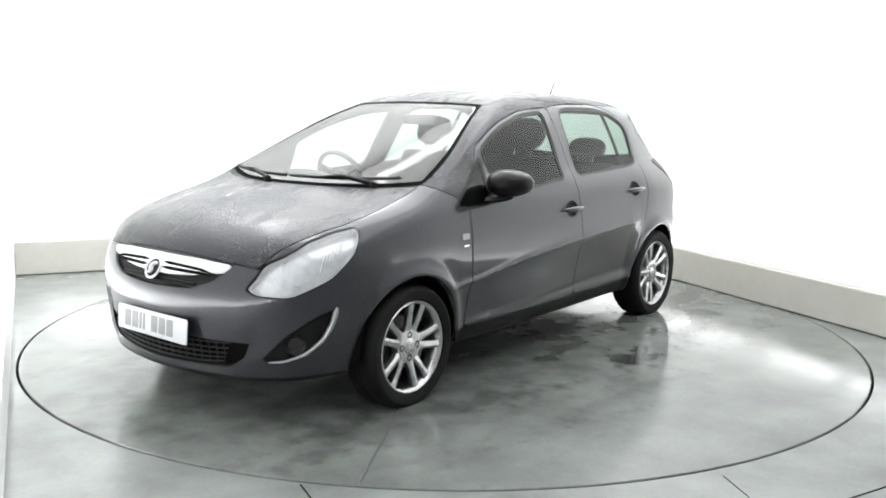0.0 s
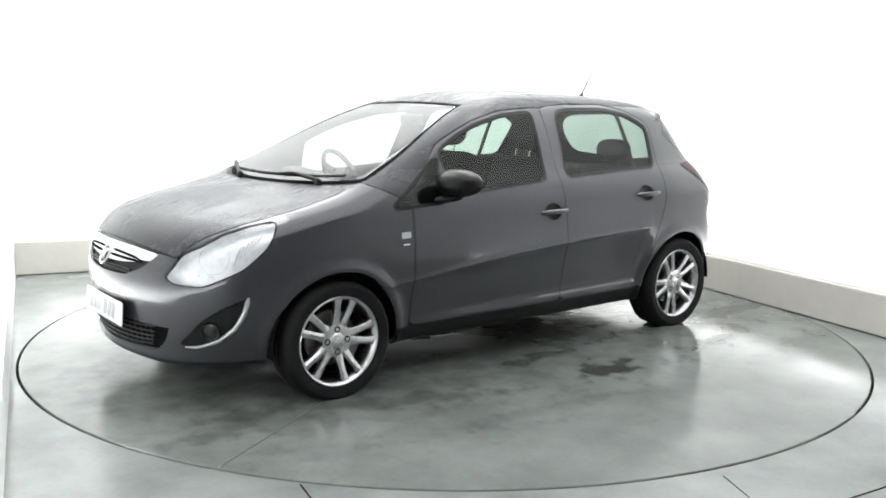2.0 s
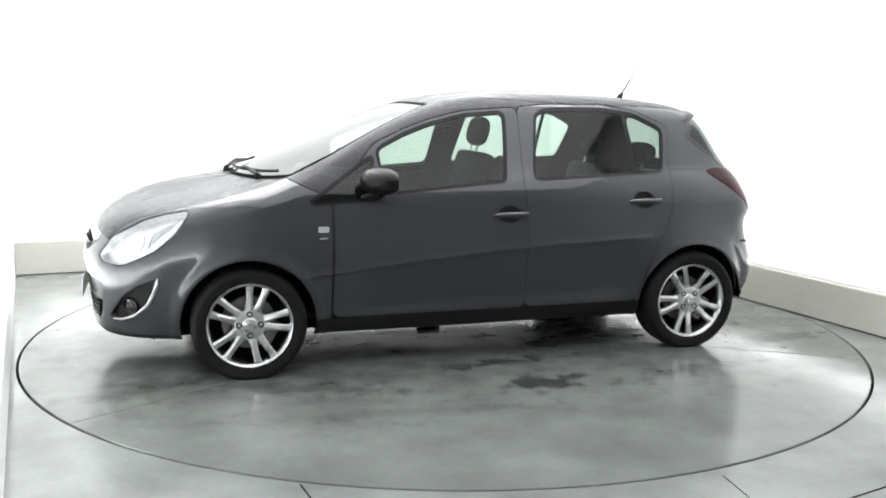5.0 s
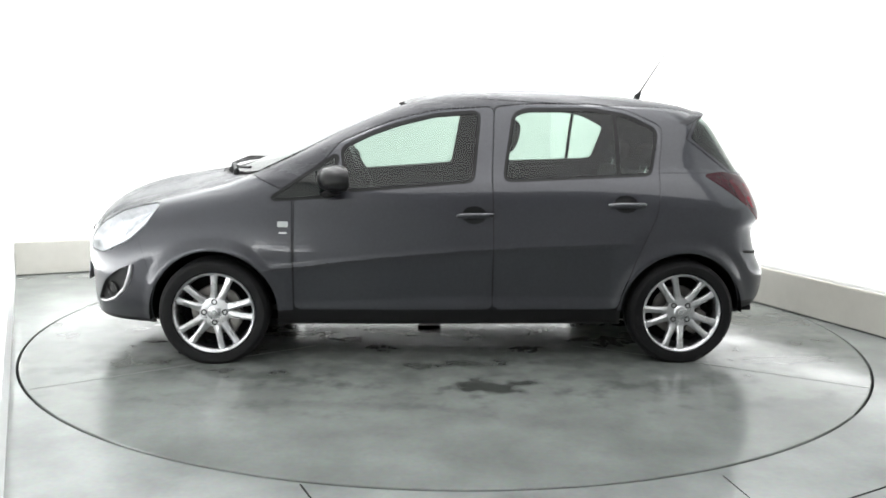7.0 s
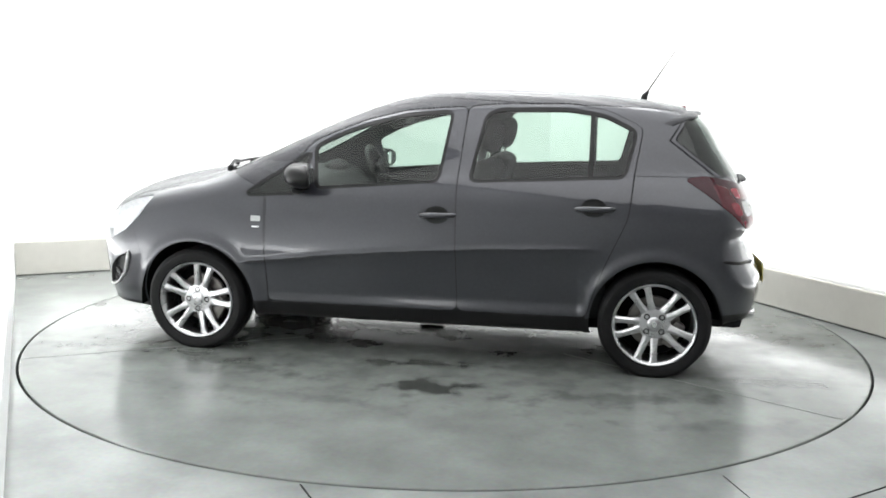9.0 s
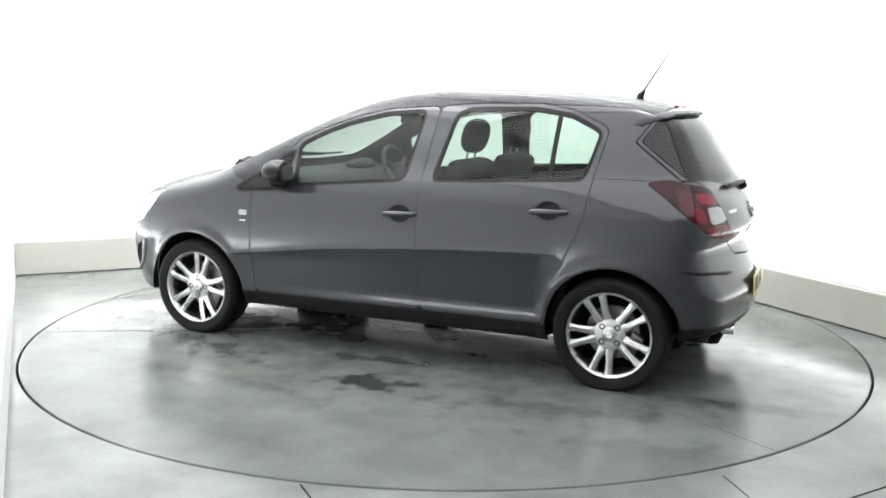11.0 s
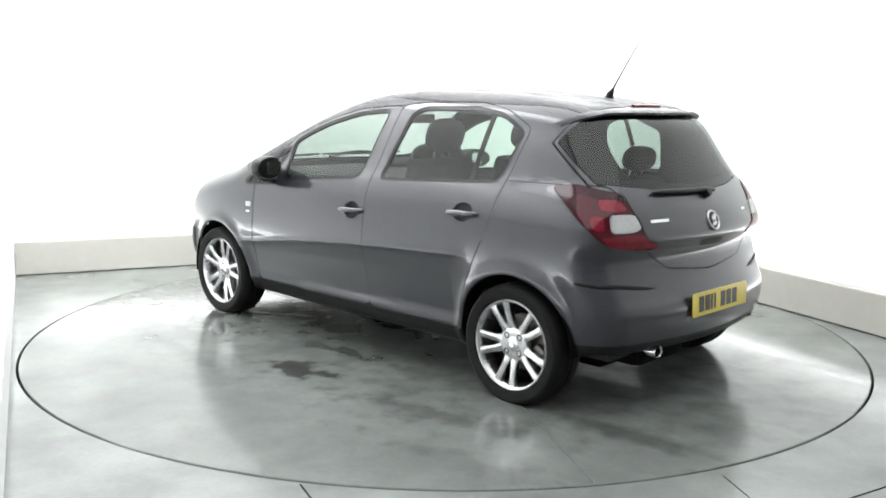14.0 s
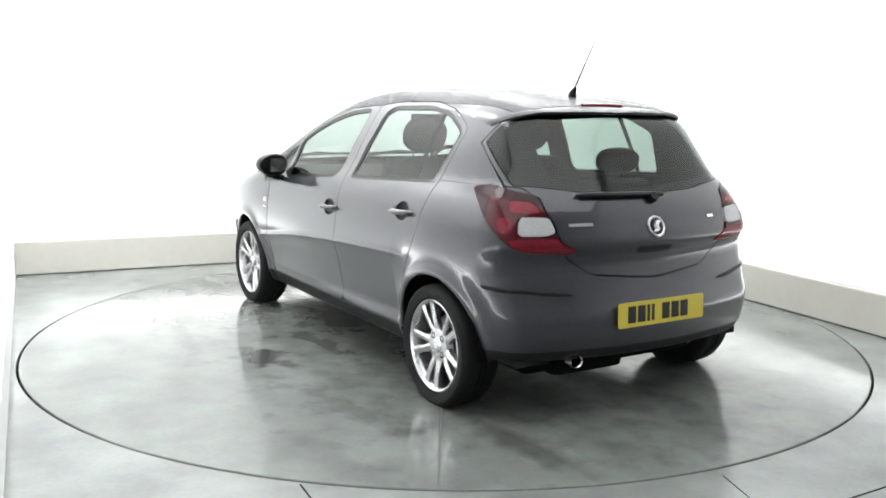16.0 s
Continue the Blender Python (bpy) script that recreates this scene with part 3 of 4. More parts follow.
def build_skin():
    M = skin(0.02)
    # underside and wheel openings
    _, M = cut(M, lambda V: V[:, 2] - 0.2 - 0.085 * np.clip((-1.5 - V[:, 0]) / 0.12, 0, 1))
    for hx in (HUB_X, -HUB_X):
        _, M = cut(M, circle(hx, HUB_Z, ARCH))
    for d in (0.022, 0.01, 0.0, -0.008, -0.018, -0.034):
        M = score(M, lambda V: np.maximum(V[:, 2] - crease(V[:, 0]) + d, 0.6 - np.abs(V[:, 1])))
    G = {}
    G["screen"], M = take(M, screen)
    G["screen_seal"], M = take(M, lambda V: screen(V) - 0.026, 0.0)
    G["cowl"], M = take(M, cowl, 0.001)
    G["headlight"], M = take(M, side(HEADLIGHT, 0.025, 0.2))
    G["tail"], M = take(M, lambda V: np.maximum(poly(rounded(TAIL_LIGHT, 0.03), -V[:, 0], V[:, 2]), 0.42 - np.abs(V[:, 1])), 0.0015)
    G["reverse"], G["tail"] = take(G["tail"], lambda V: poly(rounded(REVERSE, 0.012), -V[:, 0], V[:, 2]), 0.001)
    for k, q in BRIGHT.items():
        G[k], G["tail"] = take(G["tail"], lambda V, q=q: poly(rounded(q, 0.015), -V[:, 0], V[:, 2]), 0.0005)
    G["smoked"], G["tail"] = take(G["tail"], lambda V: np.maximum(V[:, 0] + 1.535 - 0.5 * (V[:, 2] - 0.95), (V[:, 2] - 0.975) - 0.25 * (V[:, 0] + 1.6)), 0.0)
    G["smoked"], G["tail"] = G["tail"], G["smoked"]
    G["rear_screen"], M = take(M, lambda V: np.maximum(end(REAR_SCREEN, -1, 1.2, 0.03)(V), wrap(V, 0.0)))
    G["tailgate"], M = take(M, lambda V: np.maximum(end(TAILGATE, -1, 1.25, 0.03)(V), wrap(V, 0.02)), 0.004)
    G["grille"], M = take(M, end(GRILLE, 1, 1.8, 0.02))
    G["hood"], M = take(M, hood)
    G["fog"], M = take(M, side(FOG_POCKET, 0.02, 0.3), 0.001)
    G["intake"], M = take(M, end(INTAKE, 1, 1.8, 0.03), 0.001)
    G["corner_glass"], M = take(M, side(CORNER_GLASS, 0.02), 0.0)
    G["corner_trim"], M = take(M, lambda V: side(CORNER_GLASS, 0.02)(V) - 0.016, 0.001)
    for a, b, c in (("front_glass", FRONT_GLASS, "front_door"), ("rear_glass", REAR_GLASS, "rear_door")):
        G[a], M = take(M, side(b, 0.03), 0.0)
        G[a + "_trim"], M = take(M, lambda V, b=b: side(b, 0.03)(V) - 0.018, 0.0)
        G[c], M = take(M, side(FRONT_DOOR if c == "front_door" else REAR_DOOR, 0.04, 0.5))
        hx, hz = (-0.112, 0.806) if c == "front_door" else (-0.925, 0.868)
        G[c + "_cup"], G[c] = take(G[c], lambda V, hx=hx, hz=hz: (np.hypot((V[:, 0] - hx) / 0.066, (V[:, 2] - hz) / 0.047) - 1) * 0.045, 0.0)
    fg = lambda V: np.abs(V[:, 0] + 0.9) - 0.011
    G["window_bar"], G["rear_glass"] = take(G["rear_glass"], fg, 0.0)
    G["front_bumper"], M = take(M, front_bumper, 0.0009)
    G["rear_bumper"], M = take(M, rear_bumper, 0.0006)
    G["valance"], G["rear_bumper"] = take(G["rear_bumper"], lambda V: V[:, 2] - 0.335, 0.001)
    G["lip"], G["front_bumper"] = take(G["front_bumper"], lambda V: V[:, 2] - 0.222, 0.001)
    G["roof"], M = take(M, roof, 0.002)
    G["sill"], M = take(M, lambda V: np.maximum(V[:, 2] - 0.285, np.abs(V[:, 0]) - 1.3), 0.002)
    G["wing"], M = take(M, wing)
    G["side_panel"] = M
    return G


G = build_skin()
panel("bonnet", G["hood"], BONNET_PAINT, car, "dark grey metallic bonnet, damp, long and smooth")
panel("roof", G["roof"], WET_PAINT, car, "dark grey metallic roof skin")
panel("scuttle_panel", G["cowl"], BLACK, car, "black plastic scuttle under the wipers", -0.008)
panel("windscreen", G["screen"], CLEAR, car, "clear raked windscreen", -0.003, 0.004).visible_shadow = False
panel("windscreen_seal", G["screen_seal"], DARK, car, "black border of the windscreen", -0.002, 0.006)
panel("front_bumper", G["front_bumper"], PAINT, car)
panel("front_lip", G["lip"], BLACK, car, "black plastic lower lip")
rear_bumper_ob = panel("rear_bumper", G["rear_bumper"], PAINT, car)
panel("rear_valance", G["valance"], BLACK, car, "black plastic rear valance", -0.004)
tailgate_ob = panel("tailgate", G["tailgate"], PAINT, car)
panel("rear_window", G["rear_screen"], PRIVACY, tailgate_ob, "dark tinted heated rear window", -0.002, 0.004).visible_shadow = False
doors = {}
for sgn in (1, -1):
    panel("front_wing", near(G["wing"], sgn), PAINT, car)
    rear_q, pillars = take(near(G["side_panel"], sgn), lambda V: np.maximum(V[:, 0] + 0.9, V[:, 2] - 1.03), 0.0015)
    panel("rear_quarter", rear_q, PAINT, car)
    post, frame_top = take(pillars, lambda V: np.maximum(V[:, 2] - 1.0, np.abs(V[:, 0] + 0.22) - 0.3), 0.0)
    for k, piece in enumerate(pieces(frame_top)):
        panel("roof_rail" if k == 0 else "rear_pillar", piece, WET_PAINT if k == 0 else PAINT, car)
    # sill is drawn in black, darker than the painted panels above
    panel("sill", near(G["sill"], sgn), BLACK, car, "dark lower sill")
    panel("corner_window", near(G["corner_glass"], sgn), PRIVACY, car, "dark triangular corner window", -0.006, 0.004)
    panel("corner_seal", near(G["corner_trim"], sgn), GLOSS_BLACK, car, "black rubber corner window seal", -0.003)
    for which, gl in (("front_door", TINTED), ("rear_door", TINTED)):
        d = doors[which, sgn] = panel(which, near(G[which], sgn), PAINT, car)
        # the shade inside the recess is put into its black colour
        panel("handle_cup", near(G[which + "_cup"], sgn), BLACK, d, "recess behind the handle, its shade coloured black", -0.014, -0.012)
        k = which.replace("door", "glass")
        panel("window_seal", near(G[k + "_trim"], sgn), GLOSS_BLACK, d, "black rubber window seal", -0.004)
        panel("window_glass", near(G[k], sgn), gl, d, "greenish side window glass", -0.007, 0.004).visible_shadow = False
    panel("window_bar", near(G["window_bar"], sgn), GLOSS_BLACK, doors["rear_door", sgn], "black upright window divider", -0.005)

# dark shell within the skin, open at the windows
def build_lining():
    M = skin(0.035)
    for g in (screen, side(FRONT_GLASS), side(REAR_GLASS), end(REAR_OPENING, -1, 1.2, 0.05)):
        _, M = cut(M, lambda V: g(V) - 0.010)
    for g in (circle(HUB_X, HUB_Z, ARCH + 0.02), circle(-HUB_X, HUB_Z, ARCH + 0.02), side(HEADLIGHT, 0.025, 0.2), end(INTAKE, 1, 1.8), end(GRILLE, 1, 1.8, 0.02), side(FOG_POCKET, 0.02, 0.3)):
        _, M = cut(M, g)
    panel("inner_shell", M, TRIM, car, "dark inner shell and cabin trim", -0.022, 0.0)


build_lining()

# wheels
def wheel_meshes():
    r0 = 0.2885
    tyre = lathe([(0.212, 0.075), (0.222, 0.092), (0.245, 0.1), (0.263, 0.1), (0.277, 0.09), (0.285, 0.075), (r0, 0.05), (r0, 0.018), (r0 - 0.006, 0.016), (r0 - 0.006, 0.008),
                  (r0, 0.006), (r0, -0.006), (r0 - 0.006, -0.008), (r0 - 0.006, -0.016), (r0, -0.018), (r0, -0.05), (0.285, -0.075), (0.263, -0.1), (0.222, -0.092), (0.212, -0.075)], 72)
    for v in tyre.verts:
        v.co.z = max(v.co.z, -HUB_Z + 0.001)
    rim = lathe([(0.19, -0.08), (0.195, 0.045), (0.199, 0.066), (0.206, 0.074), (0.214, 0.078), (0.216, 0.086), (0.212, 0.09), (0.205, 0.086), (0.2, 0.078)], 72)
    spoke = bmesh.new()
    for s in (-1, 1):
        # the two arms of a pair, hub to rim
        sec = []
        for r, w, y, off in ((0.03, 0.018, 0.058, 0.012), (0.07, 0.023, 0.064, 0.0175), (0.085, 0.0205, 0.067, 0.020), (0.105, 0.0172, 0.072, 0.0245), (0.16, 0.0162, 0.078, 0.036), (0.187, 0.0185, 0.08, 0.0415), (0.203, 0.026, 0.081, 0.045)):
            o = s * off
            sec.append([spoke.verts.new(p) for p in ((o - w, y - 0.032, r), (o - w, y - 0.008, r), (o - w * 0.35, y, r), (o + w * 0.55, y - 0.002, r), (o + w, y - 0.008, r), (o + w, y - 0.032, r))])
        for p, q in zip(sec, sec[1:]):
            for k in range(6):
                spoke.faces.new((p[k], p[(k + 1) % 6], q[(k + 1) % 6], q[k]))
    hub = lathe([(0.0005, 0.074), (0.026, 0.074), (0.034, 0.07), (0.038, 0.065), (0.066, 0.065), (0.079, 0.062), (0.086, 0.03)], 40)
    disc = lathe([(0.04, -0.002), (0.13, -0.002), (0.135, -0.006), (0.135, -0.024), (0.04, -0.024)], 48)
    drum = lathe([(0.0005, -0.05), (0.19, -0.05), (0.192, -0.06), (0.0005, -0.06)], 40)
    caliper = box(0.085, 0.15, -0.03, 0.03, -0.07, 0.07, 0.014)
    bolt = lathe([(0.0005, 0.062), (0.008, 0.063), (0.010, 0.0652), (0.0155, 0.0655), (0.0155, 0.05)], 14)
    for v in bolt.verts:
        v.co += Vector((0.054, 0, 0))
    cap = lathe([(0.0005, 0.0745), (0.014, 0.0745), (0.016, 0.073), (0.016, 0.07)], 24)
    made = {}
    for name, bm, mat, lab in (("tyre", tyre, RUBBER, "black rubber tyre"), ("rim", rim, ALLOY, "silver alloy rim"), ("spoke", spoke, ALLOY, "twin-armed silver spoke"), ("hub", hub, ALLOY, ""),
                               ("brake_disc", disc, STEEL, "grey steel brake disc"), ("brake_caliper", caliper, STEEL, "grey cast brake caliper"), ("inner_barrel", drum, DARK, ""), ("wheel_bolt", bolt, DARK, "dark recessed wheel bolt"), ("centre_cap", cap, CHROME, "round chrome centre cap")):
        ob = part(name, bm, mat, car, "", True, 35)
        made[name] = (ob.data, lab)
        bpy.data.objects.remove(ob)
    return made


WHEEL = wheel_meshes()
for hx in (HUB_X, -HUB_X):
    for sgn in (1, -1):
        w = new("wheel")
        w.parent = car
        w.matrix_local = pose(hx, sgn * 0.745, HUB_Z, 0, 0, 0 if sgn > 0 else 180) @ pose(0, 0, 0, 0, 0, 0)
        w["label"] = "sixteen-inch silver multi-spoke alloy wheel with black tyre"
        for name, (me, lab) in WHEEL.items():
            phase = -13 if hx > 0 else 25
            count = {"wheel_bolt": 4, "spoke": 5}.get(name, 1)
            for k in range(count):
                ob = new(name, me)
                ob.parent = w
                ob.matrix_local = pose(0, 0, 0, 0, (phase if name == "spoke" else 150 if name == "brake_caliper" else 0 if hx > 0 else 45) + 360 / count * k, 0)
                if lab:
                    ob["label"] = lab
        # arch liner
        ln = lathe([(ARCH + 0.004, 0.07), (ARCH + 0.006, -0.3), (0.0005, -0.3)], 48)
        low = -0.045 if hx > 0 else 0.005
        bmesh.ops.delete(ln, geom=[f for f in ln.faces if f.calc_center_median().z < low], context="FACES")
        o = part("arch_liner", ln, DARK, car, "black wheel arch liner")
        o.matrix_local = pose(hx, sgn * 0.745, HUB_Z, 0, 0, 0 if sgn > 0 else 180)

bm = box(-1.55, 1.75, -0.52, 0.52, 0.165, 0.24, 0.02)
part("underbody", bm, DARK, car, "black underbody")

# ---- fittings of the car ----
def on_skin(x, y, z):
    """The nearest place on the skin and a frame there: z outwards, x along the car or across it."""
    p = settle(np.array([[x, y, z]], float), 8)
    g, l = gradient(p)
    n = Vector((g / l)[0].tolist())
    u = n.cross(Vector((0, 0, 1))).normalized()
    v = n.cross(u)
    m = Matrix((u, -v, n)).transposed().to_4x4()
    m.translation = Vector(p[0].tolist())
    return m


def along(points, lift):
    """Points laid on the skin, raised by lift."""
    P = settle(np.array(points, float), 8)
    g, l = gradient(P)
    return [tuple(q) for q in (P + g / l * lift).tolist()]


def dense(points, n=10):
    P = np.array(points, float)
    t = np.linspace(0, len(P) - 1, n)
    return np.stack([np.interp(t, np.arange(len(P)), P[:, k]) for k in range(3)], 1)


def fix(ob, m):
    ob.matrix_local = m
    return ob


def disc(r, h, n=32):
    bm = lathe([(0.0005, h), (r * 0.86, h), (r, h * 0.6), (r, 0.0)], n, "z")
    bmesh.ops.remove_doubles(bm, verts=bm.verts, dist=0.0008)
    return bm


def ring(r, w, h, n=40):
    return lathe([(r - w, 0.0), (r - w, h * 0.7), (r - w * 0.7, h), (r - w * 0.3, h), (r, h * 0.7), (r, 0.0)], n, "z")


def emblem(x, y, z, r, parent):
    m = on_skin(x, y, z)
    b = fix(part("badge", disc(r, 0.006), GLOSS_BLACK, parent, "round chrome-ringed emblem"), m)
    part("badge_ring", ring(r, r * 0.22, 0.010), ALLOY, b, "chrome ring")
    s = bmesh.new()
    pts = [(-0.55 * r, 0.45 * r, 0.007), (-0.1 * r, 0.35 * r, 0.009), (0.15 * r, 0.0, 0.01), (-0.05 * r, -0.3 * r, 0.009), (0.45 * r, -0.5 * r, 0.007)]
    add_tube(s, [Vector(p) for p in dense(pts, 12).tolist()], [r * k for k in (0.1, 0.16, 0.2, 0.22, 0.24, 0.24, 0.24, 0.22, 0.2, 0.2, 0.16, 0.1)], 8)
    part("badge_shape", s, ALLOY, b, "bright slanting shape")


# nose: grille, intake, lamps, plate
gr = G["grille"]
chrome, gr_low = take(gr, lambda V: 0.636 + 0.22 * V[:, 1] ** 2 - V[:, 2], 0.0)
grille_ob = panel("grille", gr_low, BLACK, car, "black radiator grille under a chrome bar", -0.022, 0.02)
panel("grille_bar", chrome, CHROME, grille_ob, "wide chrome grille bar", 0.004, 0.02)
for s in (1, -1):
    for z0, y1, r in ((0.657, 0.38, 0.0085), (0.686, 0.38, 0.0075)):
        slot = along([(2.04, s * y, z0 + (0.14 if z0 < 0.67 else 0.02) * y * y) for y in np.linspace(0.06, y1, 12)], 0.004)
        part("grille_slot", tube(slot, [0.003] + [r] * 8 + [r * 0.8, r * 0.5, 0.001], 8, 0.8), DARK, grille_ob, "dark slot in the chrome bar")
for z in (0.615, 0.6):
    part("grille_slat", tube(along([(2.05, y, z) for y in np.linspace(-0.27, 0.27, 9)], -0.012), 0.004, 6), GLOSS_BLACK, grille_ob)
emblem(2.06, 0, 0.655, 0.052, grille_ob)

upper, lower_in = take(G["intake"], lambda V: 0.372 - V[:, 2], 0.0)
intake_ob = panel("lower_intake", lower_in, DARK, car, "black lower air intake with mesh", -0.035, 0.03)
panel("plate_panel", upper, PAINT, intake_ob, "recessed dark grey panel behind the plate", -0.014, 0.02)
for z in (0.262, 0.286, 0.31, 0.334, 0.358):
    k = 0.42 + 0.45 * (z - 0.255)
    part("mesh_bar", tube(along([(2.05, y, z) for y in np.linspace(-k, k, 13)], -0.014), 0.0035, 6), BLACK, intake_ob)
for y in np.linspace(-0.42, 0.42, 19):
    part("mesh_upright", tube(along([(2.05, y + d, z) for d, z in ((0.0, 0.25), (0.008, 0.31), (0.0, 0.37))], -0.015), 0.003, 6), BLACK, intake_ob)


def number_plate(x, y, z, tilt, turn, mat, label):
    ob = new("number_plate")
    ob.parent = car
    ob.matrix_local = pose(x, y, z, 0, tilt, turn)
    ob["label"] = label
    part("plate", slab(rounded([(-0.26, -0.0555), (0.26, -0.0555), (0.26, 0.0555), (-0.26, 0.0555)], 0.012), "x", 0, 0.004), mat, ob)
    at = -0.205
    for k in range(7):
        w = 0.016 if k in (2, 3) else 0.046
        part("plate_bar", slab([(at, -0.037), (at + w, -0.037), (at + w, 0.037), (at, 0.037)], "x", 0.004, 0.005), INK if mat == YELLOW else GLARE_INK, ob, "plain dark bar" if mat == YELLOW else "plain bar paled for the glare", False)
        at += w + 0.011 + (0.036 if k == 3 else 0)
    return ob


number_plate(2.068, 0, 0.40, -4, 0, WHITE_PLATE, "white front number plate with dark bars")
number_plate(-1.862, 0.0, 0.478, -3, 180, YELLOW, "yellow rear number plate with dark bars")

for s in (1, -1):
    hl = near(G["headlight"], s)
    lamp = panel("headlight", hl, LENS, car, "large swept clear headlight with silvery reflectors", 0.0, 0.01)
    lamp.visible_shadow = False
    panel("reflector", hl, REFLECTOR, lamp, "bright silvery reflector housing", -0.04, -0.036)
    for (x, y, z), r in (((1.79, 0.655, 0.69), 0.07),):
        m = on_skin(x, s * y, z)
        fix(part("lamp_ring", ring(r, 0.004, 0.004), REFLECTOR, lamp, "thin satin lamp ring"), m @ Matrix.Translation((0, 0, -0.036)))
    for k in range(6):
        # upright ribs of the indicator chamber
        q = along(dense([(1.60 + 0.022 * k, s * 0.74, 0.822 - 0.012 * k), (1.625 + 0.022 * k, s * 0.735, 0.755 - 0.016 * k)], 5), -0.034)
        part("reflector_rib", tube(q, 0.004, 6), REFLECTOR, lamp)
    pocket = panel("fog_pocket", near(G["fog"], s), BLACK, car, "black plastic fog lamp pocket", -0.022, -0.021)
    m = on_skin(1.838, s * 0.685, 0.365) @ Matrix.Translation((0, 0, -0.03))
    fog = fix(part("fog_lamp", lathe([(0.043, 0.0), (0.046, 0.012), (0.042, 0.02), (0.038, 0.018), (0.034, 0.01), (0.02, 0.002), (0.0005, 0.0)], 32, "z"), GLOSS_BLACK, pocket, "small round fog lamp"), m)
    part("fog_lens", lathe([(0.0005, 0.019), (0.02, 0.017), (0.037, 0.012)], 28, "z"), LENS, fog, "clear lens")
    strip = along(dense([(1.688, s * 0.78, 0.526), (1.704, s * 0.77, 0.455), (1.735, s * 0.74, 0.388), (1.80, s * 0.7, 0.328), (1.87, s * 0.64, 0.298), (1.92, s * 0.6, 0.294)], 18), 0.004)
    part("fog_trim", tube(strip, [0.006] + [0.0135] * 5 + [0.0115] * 3 + [0.009] * 3 + [0.007] * 3 + [0.006, 0.005, 0.003], 8, 0.9), SATIN, pocket, "curved satin silver strip")
    # tail lamp
    tl = panel("tail_light", near(G["tail"], s), MID_RED, car, "large red wraparound tail light", 0.004, 0.02)
    panel("smoked_lens", near(G["smoked"], s), DARK_RED, tl, "dark smoked red lens", 0.004, 0.02)
    for k in BRIGHT:
        panel(k, near(G[k], s), RED, tl, "bright red lens", 0.0045, 0.02)
    panel("reversing_lens", near(G["reverse"], s), LENS_WHITE, tl, "pale reversing lamp lens", 0.005, 0.02)

# bonnet and tailgate marks
emblem(-1.84, 0.0, 0.875, 0.05, tailgate_ob)


def mark(x, y, z, w, h, parent, mat, label, name="badge_bar"):
    fix(part(name, slab(rounded([(-w / 2, -h / 2), (w / 2, -h / 2), (w / 2, h / 2), (-w / 2, h / 2)], h * 0.25), "z", -0.001, 0.003), mat, parent, label), on_skin(x, y, z))


mark(-1.77, 0.4, 0.882, 0.12, 0.014, tailgate_ob, CHROME, "thin chrome name bar")
mark(-1.77, -0.4, 0.885, 0.05, 0.014, tailgate_ob, CHROME, "short chrome bar")
for s in (1, -1):
    mark(0.888, s * 0.85, 0.752, 0.055, 0.03, car, LENS_WHITE, "small white side repeater", "side_repeater")
    mark(0.888, s * 0.85, 0.707, 0.04, 0.007, car, CHROME, "thin chrome bar", "wing_bar")
wb = part("rear_wiper", tube(along(dense([(-1.74, 0.40, 1.035), (-1.76, 0.15, 1.022), (-1.77, -0.08, 1.02)], 10), 0.014), [0.006] + [0.019] * 8 + [0.02], 8, 0.6), BLACK, tailgate_ob, "black rear wiper blade")
fix(part("wiper_pivot", disc(0.024, 0.03, 20), BLACK, tailgate_ob), on_skin(-1.775, -0.02, 1.005))
bl = part("high_brake_light", tube(along(dense([(-1.40, 0.12, 1.384), (-1.40, 0, 1.388), (-1.40, -0.12, 1.384)], 9), 0.002), 0.010, 8, 0.8), RED, tailgate_ob, "narrow red high brake light")
hp, _ = take(G["tailgate"], end([(0, 0.768), (0.11, 0.768), (0.10, 0.738), (0, 0.735)], -1, 1.5, 0.01), 0.0)
panel("tailgate_handle", hp, BLACK, tailgate_ob, "dark recessed tailgate handle", 0.002, 0.004)

# spoiler lip over the rear window
lip = along(dense([(-1.30, 0.575, 1.285), (-1.385, 0.49, 1.345), (-1.445, 0.30, 1.372), (-1.475, 0, 1.382), (-1.445, -0.30, 1.372), (-1.385, -0.49, 1.345), (-1.30, -0.575, 1.285)], 41), 0.0)
sb = bmesh.new()
rows = []
for k, (x, y, z) in enumerate(lip):
    e = 1 - abs(k - 20) / 20
    w = 0.012 + 0.035 * min(1, e * 3)
    rows.append([sb.verts.new(q) for q in ((x + 0.06, y, z + 0.010), (x - w * 0.6, y, z + 0.006), (x - w, y, z - 0.004), (x - w + 0.006, y, z - 0.014), (x + 0.03, y, z - 0.02))])
for p, q in zip(rows, rows[1:]):
    for k in range(5):
        sb.faces.new((p[k], p[(k + 1) % 5], q[(k + 1) % 5], q[k]))
part("spoiler", sb, WET_PAINT, tailgate_ob, "body-coloured roof spoiler lip")

